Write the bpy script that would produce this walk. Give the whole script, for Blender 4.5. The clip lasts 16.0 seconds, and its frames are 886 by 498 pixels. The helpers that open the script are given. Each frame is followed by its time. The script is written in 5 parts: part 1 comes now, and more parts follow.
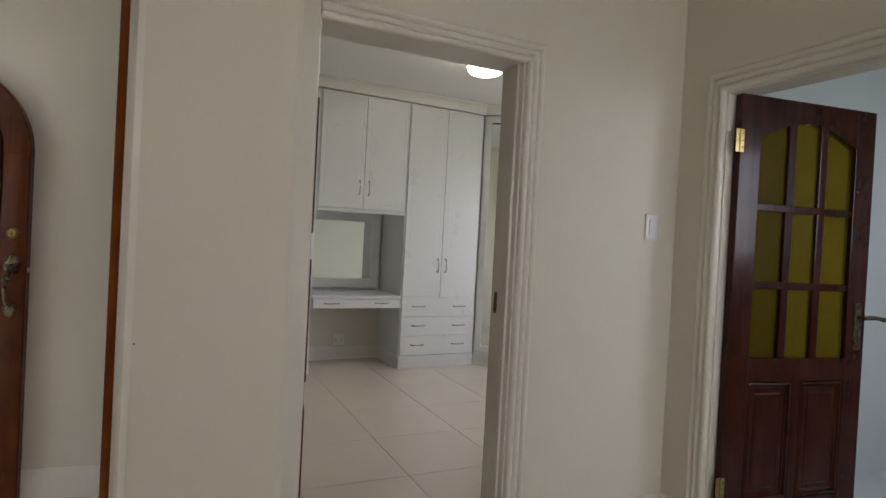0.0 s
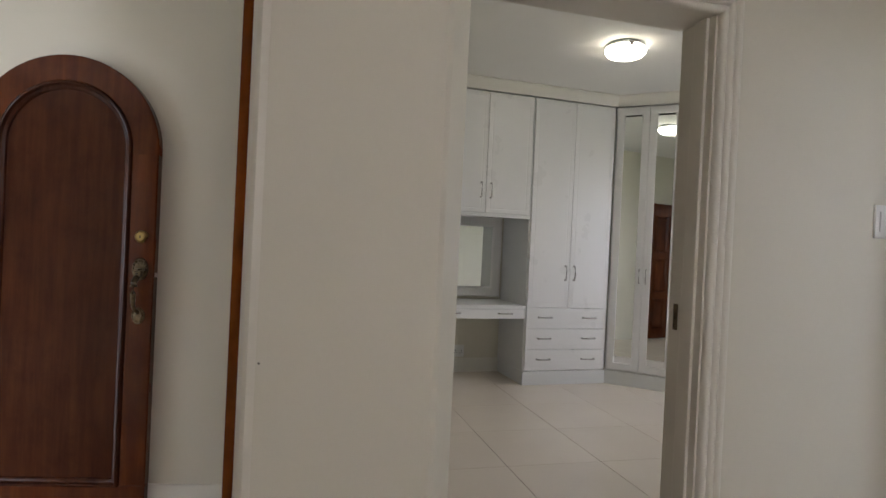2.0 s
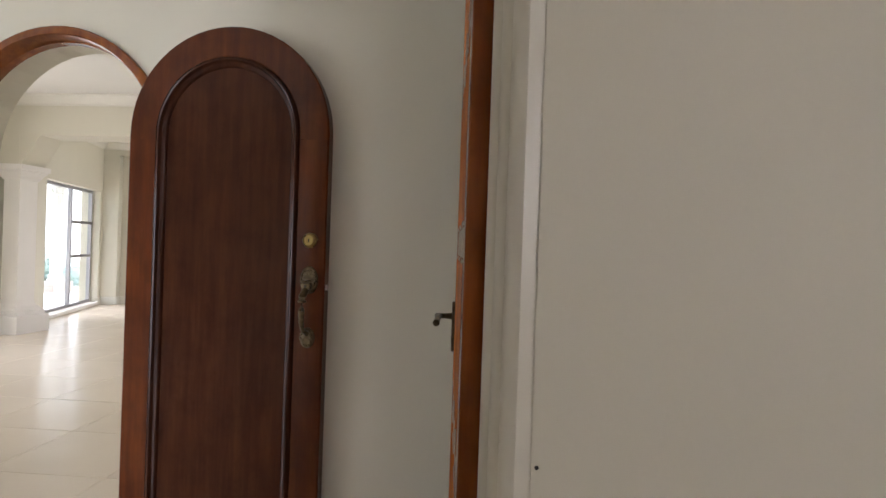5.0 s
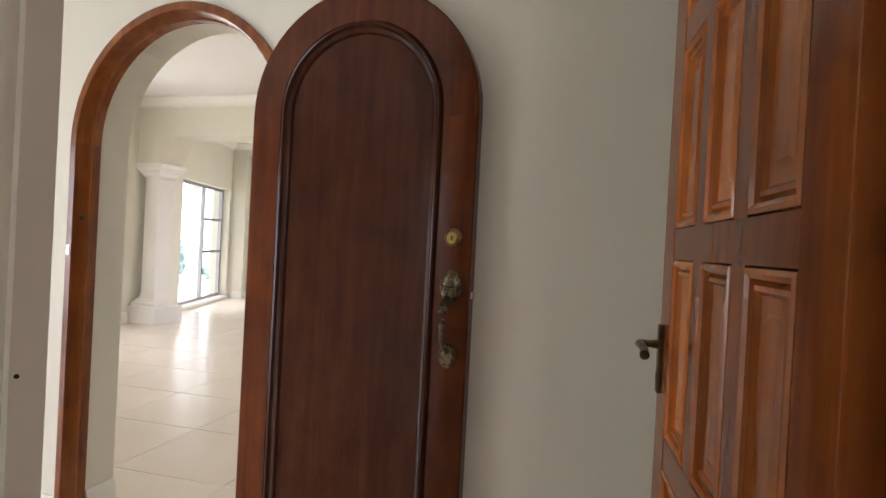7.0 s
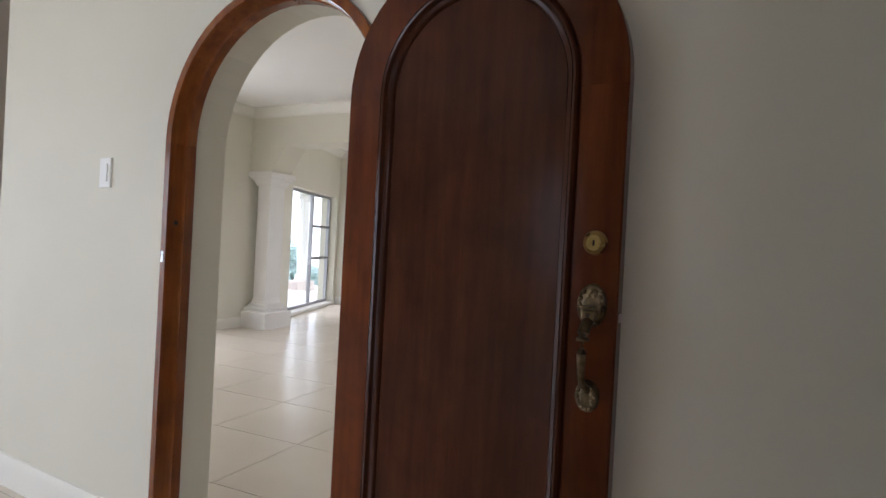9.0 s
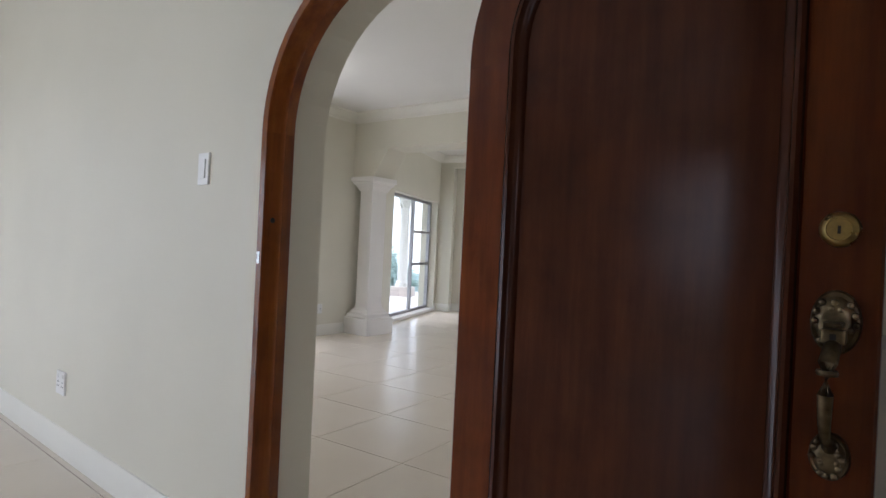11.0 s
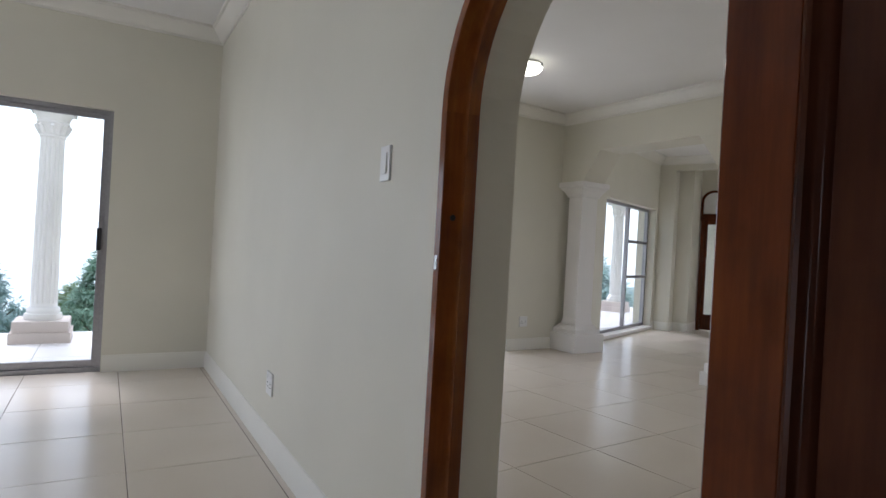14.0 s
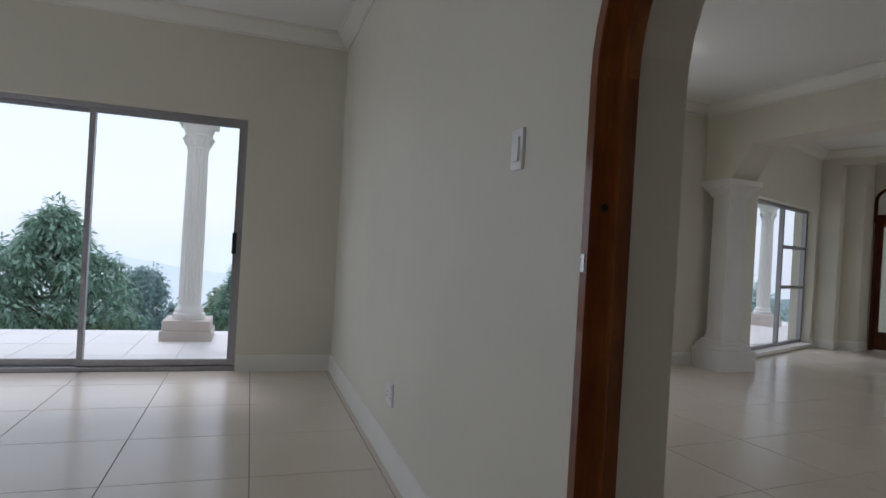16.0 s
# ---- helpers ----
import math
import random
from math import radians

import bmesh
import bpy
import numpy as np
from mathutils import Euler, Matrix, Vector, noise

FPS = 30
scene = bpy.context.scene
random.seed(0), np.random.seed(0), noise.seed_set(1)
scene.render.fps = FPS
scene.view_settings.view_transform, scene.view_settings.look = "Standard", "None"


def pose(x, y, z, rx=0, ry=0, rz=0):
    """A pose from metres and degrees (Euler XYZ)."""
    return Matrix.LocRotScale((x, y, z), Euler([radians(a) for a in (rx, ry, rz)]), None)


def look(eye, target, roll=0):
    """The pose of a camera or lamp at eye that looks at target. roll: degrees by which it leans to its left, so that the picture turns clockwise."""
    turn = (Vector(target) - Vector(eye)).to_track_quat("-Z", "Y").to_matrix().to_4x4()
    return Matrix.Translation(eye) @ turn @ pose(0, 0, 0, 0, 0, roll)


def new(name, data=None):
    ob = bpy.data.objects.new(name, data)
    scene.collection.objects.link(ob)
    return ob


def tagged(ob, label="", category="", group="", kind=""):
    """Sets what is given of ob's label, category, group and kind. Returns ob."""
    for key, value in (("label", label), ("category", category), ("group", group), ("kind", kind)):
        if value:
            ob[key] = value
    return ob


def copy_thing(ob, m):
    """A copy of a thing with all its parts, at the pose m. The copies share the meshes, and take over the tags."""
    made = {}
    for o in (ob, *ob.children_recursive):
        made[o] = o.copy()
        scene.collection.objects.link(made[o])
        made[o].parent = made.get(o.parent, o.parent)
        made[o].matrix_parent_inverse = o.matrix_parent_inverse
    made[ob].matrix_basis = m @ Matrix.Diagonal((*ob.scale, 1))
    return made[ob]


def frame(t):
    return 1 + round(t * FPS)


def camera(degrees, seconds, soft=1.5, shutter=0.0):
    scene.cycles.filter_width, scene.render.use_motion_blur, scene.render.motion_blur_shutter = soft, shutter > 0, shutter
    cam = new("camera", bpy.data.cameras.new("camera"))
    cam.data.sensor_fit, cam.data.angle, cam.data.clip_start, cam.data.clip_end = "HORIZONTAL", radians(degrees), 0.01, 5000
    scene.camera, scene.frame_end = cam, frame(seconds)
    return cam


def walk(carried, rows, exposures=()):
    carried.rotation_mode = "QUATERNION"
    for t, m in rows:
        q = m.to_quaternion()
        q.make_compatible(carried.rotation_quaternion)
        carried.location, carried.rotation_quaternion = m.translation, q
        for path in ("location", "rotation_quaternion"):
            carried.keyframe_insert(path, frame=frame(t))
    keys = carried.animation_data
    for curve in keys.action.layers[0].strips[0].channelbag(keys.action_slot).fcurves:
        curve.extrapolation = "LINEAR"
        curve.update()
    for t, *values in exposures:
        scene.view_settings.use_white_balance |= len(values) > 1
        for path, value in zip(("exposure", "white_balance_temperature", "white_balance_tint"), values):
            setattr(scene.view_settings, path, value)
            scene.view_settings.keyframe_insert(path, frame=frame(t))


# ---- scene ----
cam = camera(74.7, 16.0)
PATH = [
    (0, (0.1612, 0.6573, 1.2958), (0.6958, 2.6676, 1.2698), 3.0),
    (0.5, (0.157, 0.7686, 1.273), (0.6313, 2.7934, 1.2553), 2.7),
    (0.7, (0.1487, 0.7987, 1.2844), (0.5959, 2.8298, 1.2646), 3.0),
    (1, (0.1518, 0.8767, 1.2719), (0.5491, 2.9193, 1.2584), 2.7),
    (1.5, (0.1279, 0.9714, 1.2698), (0.4139, 3.0316, 1.2563), 2.8),
    (2, (0.0614, 1.0795, 1.2563), (0.2257, 3.1533, 1.2428), 2.7),
    (2.5, (-0.0052, 1.2116, 1.2522), (0.0572, 3.2906, 1.2355), 2.9),
    (3, (-0.0666, 1.3125, 1.2386), (-0.0801, 3.3925, 1.2251), 2.9),
    (3.5, (-0.1186, 1.403, 1.2397), (-0.1872, 3.4819, 1.2272), 2.9),
    (4, (-0.1612, 1.5038, 1.2532), (-0.2964, 3.5797, 1.2366), 3.0),
    (4.2, (-0.1747, 1.5548, 1.2272), (-0.3453, 3.6275, 1.2293), 2.7),
    (6.3, (-0.4181, 1.9833, 1.223), (-0.9994, 3.9811, 1.1929), 2.4),
    (6.5, (-0.4441, 2.0176, 1.2241), (-1.0566, 4.005, 1.1981), 2.6),
    (6.7, (-0.4732, 2.0426, 1.2116), (-1.1211, 4.0186, 1.2012), 3.0),
    (7, (-0.5013, 2.0862, 1.2116), (-1.1991, 4.0456, 1.195), 3.0),
    (7.5, (-0.5543, 2.1559, 1.2126), (-1.3322, 4.0841, 1.1898), 2.6),
    (8, (-0.6011, 2.2339, 1.2054), (-1.4674, 4.1246, 1.1929), 3.1),
    (8.5, (-0.6521, 2.3182, 1.2054), (-1.6006, 4.1694, 1.196), 3.4),
    (9, (-0.6916, 2.3868, 1.2074), (-1.7212, 4.1943, 1.196), 3.0),
    (11.5, (-1.0046, 2.6749, 1.1658), (-2.3826, 4.2338, 1.1638), 2.8),
    (12, (-1.0504, 2.7269, 1.1586), (-2.496, 4.2224, 1.1586), 2.8),
    (12.5, (-1.0951, 2.7903, 1.1554), (-2.6447, 4.1777, 1.1586), 2.9),
    (13, (-1.145, 2.8558, 1.1534), (-2.7955, 4.1226, 1.1565), 3.0),
    (13.5, (-1.197, 2.9006, 1.1606), (-2.9255, 4.0581, 1.1586), 3.1),
    (14, (-1.2355, 2.9328, 1.1534), (-3.0337, 3.978, 1.1523), 3.2),
    (14.5, (-1.2948, 2.9609, 1.144), (-3.1481, 3.9052, 1.1419), 3.2),
    (15, (-1.3686, 2.9942, 1.1326), (-3.2718, 3.8334, 1.1315), 3.3),
    (15.5, (-1.4373, 3.0098, 1.1326), (-3.38, 3.7544, 1.1294), 3.4),
    (16, (-1.4976, 3.016, 1.1284), (-3.4726, 3.6712, 1.1284), 3.3),
]
EXPOSURES = [(0.0, 1.5, 6200, 20), (4.0, 1.45, 6250, 20), (7.0, 1.75, 6350, 21), (9.0, 1.15, 5900, 20), (12.0, 0.8, 5750, 19), (14.0, 0.38, 5750, 19), (16.0, -0.38, 5750, 19)]
HALL_W, BED_W, BATH_W, DINE_W, LOUNGE_W, WEST_W, LIVING_W, EAST_W = 11.5, 2.6, 2.2, 9, 20, 13, 16, 4.5
walk(cam, [(t, look(eye, target, roll)) for t, eye, target, roll in PATH], EXPOSURES)

# ---- world, sun, large lights ----
world = bpy.data.worlds.new("overcast_sky")
scene.world = world
world.use_nodes = True
wn = world.node_tree.nodes
wl = world.node_tree.links
sky = wn.new("ShaderNodeTexSky")
sky.sky_type = "NISHITA"
sky.sun_disc = False
sky.sun_elevation = radians(58)
sky.sun_rotation = radians(255)
sky.air_density, sky.dust_density, sky.ozone_density = 1.6, 1.5, 1.0
wn["Background"].inputs["Strength"].default_value = 0.15
cloud = wn.new("ShaderNodeMix")
cloud.data_type = "RGBA"
cloud.inputs[0].default_value = 0.85
cloud.inputs[7].default_value = (9.6, 10.0, 10.4, 1)
wl.new(sky.outputs[0], cloud.inputs[6])
wl.new(cloud.outputs[2], wn["Background"].inputs["Color"])

sun_data = bpy.data.lights.new("sun", "SUN")
sun_data.energy, sun_data.angle, sun_data.color = 1.5, radians(16), (1.0, 0.97, 0.92)
sun = new("sun", sun_data)
sun.matrix_world = look((-12.1, -3.2, 20), (0, 0, 0))


def area_light(name, eye, target, w, h, watts, color=(0.9, 0.95, 1.0)):
    data = bpy.data.lights.new(name, "AREA")
    data.shape, data.size, data.size_y, data.energy, data.color = "RECTANGLE", w, h, watts, color
    ob = new(name, data)
    ob.matrix_world = look(eye, target)
    return ob


# daylight in openings behind the walk or off to its side, some only assumed
# hall daylight comes from out of view; this high south opening is assumed
area_light("hall_window_light", (2.05, -2.42, 1.9), (1.2, 0.5, 1.2), 1.5, 0.9, HALL_W, (1.0, 0.965, 0.94))
area_light("bedroom_window_light", (3.70, 5.03, 1.5), (1.9, 5.9, 1.1), 1.3, 1.3, BED_W, (0.94, 0.97, 1.0))
area_light("bathroom_window_light", (3.49, 1.13, 1.72), (3.2, 2.6, 1.3), 0.9, 0.8, BATH_W, (0.86, 0.95, 1.0))
area_light("dining_window_light", (-6.62, 5.75, 1.1), (-3.0, 5.75, 0.9), 2.2, 1.9, DINE_W, (1.0, 0.98, 0.94))
# added fill for the lounge; its south opening is made up
area_light("lounge_window_light", (-2.2, -2.52, 1.3), (-3.2, 2.0, 1.1), 1.0, 1.9, LOUNGE_W)
area_light("lounge_door_light", (-6.60, 0.0, 1.12), (-2.0, 1.6, 1.0), 1.1, 1.9, WEST_W)
# fill lamp added to brighten the living end, no known window there
area_light("living_window_light", (-4.8, 12.9, 1.3), (-4.6, 8.0, 0.9), 2.4, 1.9, LIVING_W, (1.0, 0.96, 0.88))
# second added fill, from an invented opening in the unseen east wall
area_light("dining_east_window_light", (-0.17, 8.9, 1.4), (-3.0, 7.4, 0.9), 2.4, 1.6, EAST_W, (1.0, 0.96, 0.88))


# ---- materials ----
def material(name, build):
    mat = bpy.data.materials.new(name)
    mat.use_nodes = True
    nt = mat.node_tree
    bsdf = nt.nodes["Principled BSDF"]
    build(nt, bsdf)
    return mat


def coords(nt, scale=(1, 1, 1), world_space=False):
    tc = nt.nodes.new("ShaderNodeTexCoord")
    mp = nt.nodes.new("ShaderNodeMapping")
    mp.inputs["Scale"].default_value = scale
    if world_space:
        geo = nt.nodes.new("ShaderNodeNewGeometry")
        nt.links.new(geo.outputs["Position"], mp.inputs["Vector"])
    else:
        nt.links.new(tc.outputs["Object"], mp.inputs["Vector"])
    return mp.outputs["Vector"]


def noise_tex(nt, vec, scale, detail=4.0, rough=0.55):
    n = nt.nodes.new("ShaderNodeTexNoise")
    n.inputs["Scale"].default_value, n.inputs["Detail"].default_value, n.inputs["Roughness"].default_value = scale, detail, rough
    nt.links.new(vec, n.inputs["Vector"])
    return n.outputs["Fac"]


def ramp(nt, fac, stops):
    r = nt.nodes.new("ShaderNodeValToRGB")
    els = r.color_ramp.elements
    while len(els) < len(stops):
        els.new(0.5)
    for e, (p, c) in zip(els, stops):
        e.position, e.color = p, (*c, 1)
    nt.links.new(fac, r.inputs["Fac"])
    return r.outputs["Color"]


def mix(nt, a, b, fac, mode="MIX"):
    m = nt.nodes.new("ShaderNodeMix")
    m.data_type, m.blend_type = "RGBA", mode
    for sock, val in ((m.inputs[6], a), (m.inputs[7], b)):
        if isinstance(val, tuple):
            sock.default_value = (*val, 1)
        else:
            nt.links.new(val, sock)
    if isinstance(fac, (int, float)):
        m.inputs[0].default_value = fac
    else:
        nt.links.new(fac, m.inputs[0])
    return m.outputs[2]


def bump(nt, bsdf, fac, strength, distance):
    b = nt.nodes.new("ShaderNodeBump")
    b.inputs["Strength"].default_value, b.inputs["Distance"].default_value = strength, distance
    nt.links.new(fac, b.inputs["Height"])
    nt.links.new(b.outputs["Normal"], bsdf.inputs["Normal"])


def remap(nt, fac, lo, hi):
    m = nt.nodes.new("ShaderNodeMapRange")
    m.inputs[3].default_value, m.inputs[4].default_value = lo, hi
    nt.links.new(fac, m.inputs[0])
    return m.outputs[0]


def paint(name, color, rough=0.6, relief=0.15, vary=0.06, grain=60.0):
    def build(nt, bsdf):
        v = coords(nt, world_space=True)
        big = noise_tex(nt, v, 0.9, 3)
        dark = tuple(c * (1 - vary) for c in color)
        light = tuple(min(1, c * (1 + vary * 0.4)) for c in color)
        nt.links.new(ramp(nt, big, [(0.3, dark), (0.7, light)]), bsdf.inputs["Base Color"])
        fine = noise_tex(nt, v, grain, 5)
        nt.links.new(remap(nt, noise_tex(nt, v, 4.0, 3), rough - 0.08, rough + 0.08), bsdf.inputs["Roughness"])
        bump(nt, bsdf, fine, relief, 0.002)
    return material(name, build)


def wood(name, dark, mid, light, scale=(14, 14, 1.1), rough=0.24, coat=0.0, by_piece=0.3, spec=0.22, wave=0.0):
    def build(nt, bsdf):
        info = nt.nodes.new("ShaderNodeObjectInfo")
        tc = nt.nodes.new("ShaderNodeTexCoord")
        off = nt.nodes.new("ShaderNodeVectorMath")
        off.operation = "ADD"
        rnd = nt.nodes.new("ShaderNodeVectorMath")
        rnd.operation = "SCALE"
        rnd.inputs[0].default_value = (3.1, 5.7, 9.3)
        nt.links.new(info.outputs["Random"], rnd.inputs["Scale"])
        nt.links.new(tc.outputs["Object"], off.inputs[0])
        nt.links.new(rnd.outputs[0], off.inputs[1])
        mp = nt.nodes.new("ShaderNodeMapping")
        mp.inputs["Scale"].default_value = scale
        nt.links.new(off.outputs[0], mp.inputs["Vector"])
        v = mp.outputs["Vector"]
        grain = noise_tex(nt, v, 1.6, 8, 0.65)
        broad = noise_tex(nt, off.outputs[0], 2.2, 3)
        col = ramp(nt, grain, [(0.25, dark), (0.5, mid), (0.78, light)])
        col = mix(nt, col, dark, remap(nt, broad, -0.25, 0.75))
        blotch = noise_tex(nt, off.outputs[0], 7.0, 4, 0.6)
        col = mix(nt, col, ramp(nt, blotch, [(0.30, (0.55, 0.55, 0.58)), (0.52, (1, 1, 1)), (0.75, (1.25, 1.2, 1.1))]), 0.6, "MULTIPLY")
        piece = ramp(nt, info.outputs["Random"], [(0.0, tuple(1 - by_piece for _ in range(3))), (1.0, (1, 1, 1))])
        col = mix(nt, col, piece, 1.0, "MULTIPLY")
        nt.links.new(col, bsdf.inputs["Base Color"])
        nt.links.new(remap(nt, noise_tex(nt, off.outputs[0], 12.0, 4, 0.6), rough - 0.07, rough + 0.06), bsdf.inputs["Roughness"])
        bsdf.inputs["Coat Weight"].default_value = coat
        bsdf.inputs["Coat Roughness"].default_value = 0.1
        bsdf.inputs["Specular IOR Level"].default_value = spec
        if wave:
            bump(nt, bsdf, noise_tex(nt, off.outputs[0], 45.0, 4, 0.6), wave, 0.002)
        else:
            bump(nt, bsdf, grain, 0.12, 0.0015)
    return material(name, build)


def tile_mat(name, a, b, rough=0.27):
    def build(nt, bsdf):
        info = nt.nodes.new("ShaderNodeObjectInfo")
        v = coords(nt, world_space=True)
        cloud = noise_tex(nt, v, 1.7, 2, 0.5)
        col = ramp(nt, cloud, [(0.3, a), (0.72, b)])
        piece = ramp(nt, info.outputs["Random"], [(0.0, (0.965, 0.965, 0.96)), (1.0, (1, 1, 1))])
        nt.links.new(mix(nt, col, piece, 1.0, "MULTIPLY"), bsdf.inputs["Base Color"])
        nt.links.new(remap(nt, noise_tex(nt, v, 2.0, 2), rough - 0.03, rough + 0.03), bsdf.inputs["Roughness"])
        bump(nt, bsdf, noise_tex(nt, v, 3.0, 2), 0.02, 0.002)
    return material(name, build)


def metal(name, color, rough, age=0.4):
    def build(nt, bsdf):
        v = coords(nt)
        n = noise_tex(nt, v, 45.0, 5)
        nt.links.new(ramp(nt, n, [(0.3, tuple(c * (1 - age) for c in color)), (0.7, color)]), bsdf.inputs["Base Color"])
        bsdf.inputs["Metallic"].default_value = 1.0
        nt.links.new(remap(nt, noise_tex(nt, v, 20, 3), rough - 0.06, rough + 0.14), bsdf.inputs["Roughness"])
    return material(name, build)


def glass(name, color=(0.97, 0.99, 0.98)):
    def build(nt, bsdf):
        out = nt.nodes["Material Output"]
        clear = nt.nodes.new("ShaderNodeBsdfTransparent")
        clear.inputs["Color"].default_value = (*color, 1)
        gloss = nt.nodes.new("ShaderNodeBsdfGlossy")
        gloss.inputs["Roughness"].default_value = 0.02
        lw = nt.nodes.new("ShaderNodeLayerWeight")
        pw = nt.nodes.new("ShaderNodeMath")
        pw.operation = "POWER"
        pw.inputs[1].default_value = 4.0
        nt.links.new(lw.outputs["Facing"], pw.inputs[0])
        fr = nt.nodes.new("ShaderNodeMath")
        fr.operation = "MULTIPLY_ADD"
        fr.inputs[1].default_value, fr.inputs[2].default_value = 0.45, 0.025
        nt.links.new(pw.outputs[0], fr.inputs[0])
        ms = nt.nodes.new("ShaderNodeMixShader")
        nt.links.new(fr.outputs[0], ms.inputs[0])
        nt.links.new(clear.outputs[0], ms.inputs[1])
        nt.links.new(gloss.outputs[0], ms.inputs[2])
        nt.links.new(ms.outputs[0], out.inputs["Surface"])
    return material(name, build)


def plain(name, color, rough=0.5, metallic=0.0):
    def build(nt, bsdf):
        v = coords(nt, world_space=True)
        n = noise_tex(nt, v, 9.0, 4)
        nt.links.new(ramp(nt, n, [(0.3, tuple(c * 0.93 for c in color)), (0.7, color)]), bsdf.inputs["Base Color"])
        nt.links.new(remap(nt, noise_tex(nt, v, 25, 3), max(0.02, rough - 0.05), rough + 0.06), bsdf.inputs["Roughness"])
        bsdf.inputs["Metallic"].default_value = metallic
    return material(name, build)


WALL = paint("wall_paint_cream", (0.70, 0.672, 0.568), 0.55)
CEIL = paint("ceiling_paint_white", (0.80, 0.79, 0.76), 0.75, 0.1, 0.04)
TRIM = paint("trim_paint_ivory", (0.78, 0.76, 0.69), 0.38, 0.06, 0.05)
FRAME = paint("door_frame_enamel", (0.74, 0.71, 0.62), 0.35, 0.08, 0.06, 30)
BATHWALL = paint("bathroom_paint", (0.70, 0.74, 0.73), 0.5)
TILE = tile_mat("floor_tile", (0.72, 0.64, 0.54), (0.755, 0.68, 0.58), 0.23)
VTILE = tile_mat("veranda_tile", (0.80, 0.76, 0.74), (0.85, 0.81, 0.79), 0.5)
WTILE = tile_mat("white_wall_tile", (0.78, 0.80, 0.80), (0.84, 0.86, 0.86), 0.15)
GROUT = plain("grout", (0.16, 0.13, 0.10), 0.9)
PGROUT = plain("pale_grout", (0.5, 0.5, 0.48), 0.9)
DARKWOOD = wood("dark_varnished_wood", (0.034, 0.011, 0.006), (0.067, 0.021, 0.0105), (0.108, 0.035, 0.016), rough=0.16, spec=0.12, wave=0.14)
REDWOOD = wood("red_brown_varnished_wood", (0.062, 0.015, 0.006), (0.125, 0.031, 0.010), (0.20, 0.058, 0.015), rough=0.17)
HONEY = wood("honey_varnished_wood", (0.30, 0.07, 0.010), (0.54, 0.16, 0.020), (0.70, 0.25, 0.04), rough=0.2, coat=0.3)
ARCHWOOD = wood("arch_frame_wood", (0.13, 0.031, 0.008), (0.27, 0.077, 0.015), (0.40, 0.14, 0.028), rough=0.2, coat=0.3)
RAILWOOD = wood("amber_brown_varnished_wood", (0.16, 0.036, 0.006), (0.29, 0.075, 0.012), (0.42, 0.13, 0.022), rough=0.18, coat=0.15, spec=0.12)
MAHOG = wood("mahogany_stain", (0.028, 0.0055, 0.0035), (0.06, 0.0115, 0.0055), (0.10, 0.025, 0.010), coat=0.1)
LACQUER = paint("white_lacquer", (0.79, 0.79, 0.78), 0.3, 0.02, 0.03)
CARCASS = paint("cabinet_carcass_white", (0.70, 0.71, 0.70), 0.45, 0.02, 0.03)
BRASS = metal("brass", (0.62, 0.46, 0.18), 0.25)
BRONZE = metal("antique_bronze", (0.22, 0.17, 0.10), 0.30, 0.8)
CHROME = metal("brushed_nickel", (0.50, 0.49, 0.47), 0.24)
ALU = metal("grey_aluminium", (0.42, 0.42, 0.44), 0.4, 0.15)
BLACK = plain("black_plastic", (0.015, 0.015, 0.017), 0.45)
WHITEPL = plain("white_plastic", (0.82, 0.82, 0.80), 0.3)
DARKHOLE = plain("dark_recess", (0.02, 0.018, 0.015), 0.9)
GLASS = glass("window_glass")
PLASTER = paint("column_plaster", (0.83, 0.81, 0.78), 0.6, 0.3, 0.06, 40)
STONE = paint("plinth_stone", (0.62, 0.54, 0.49), 0.7, 0.5, 0.12, 35)
EARTH = paint("earth_and_grass", (0.10, 0.13, 0.05), 0.9, 0.8, 0.4, 8)


def build_mirror(nt, bsdf):
    bsdf.inputs["Base Color"].default_value = (0.86, 0.9, 0.88, 1)
    bsdf.inputs["Metallic"].default_value = 1.0
    bsdf.inputs["Roughness"].default_value = 0.015


MIRROR = material("mirror", build_mirror)


def build_amber(nt, bsdf):
    v = coords(nt)
    n = noise_tex(nt, v, 70, 3)
    bsdf.inputs["Base Color"].default_value = (0.25, 0.175, 0.012, 1)
    bsdf.inputs["Roughness"].default_value = 0.25
    bsdf.inputs["Transmission Weight"].default_value = 0.75
    bsdf.inputs["IOR"].default_value = 1.1
    bump(nt, bsdf, n, 0.6, 0.004)


AMBER = material("amber_textured_glass", build_amber)


def build_lampglass(nt, bsdf):
    v = coords(nt)
    n = noise_tex(nt, v, 14, 3)
    bsdf.inputs["Base Color"].default_value = (0.9, 0.88, 0.78, 1)
    bsdf.inputs["Roughness"].default_value = 0.3
    nt.links.new(ramp(nt, n, [(0.35, (1.0, 0.93, 0.62)), (0.65, (1.0, 0.98, 0.86))]), bsdf.inputs["Emission Color"])
    bsdf.inputs["Emission Strength"].default_value = 5.0


LAMPGLASS = material("lit_lamp_glass", build_lampglass)


# distance haze put into the colour: a pale tint that glows
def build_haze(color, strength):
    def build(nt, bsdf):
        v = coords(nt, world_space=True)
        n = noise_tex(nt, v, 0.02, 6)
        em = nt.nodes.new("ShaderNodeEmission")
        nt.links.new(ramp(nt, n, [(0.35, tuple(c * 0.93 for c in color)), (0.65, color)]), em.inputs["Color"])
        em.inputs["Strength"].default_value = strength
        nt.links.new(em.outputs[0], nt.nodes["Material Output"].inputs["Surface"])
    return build


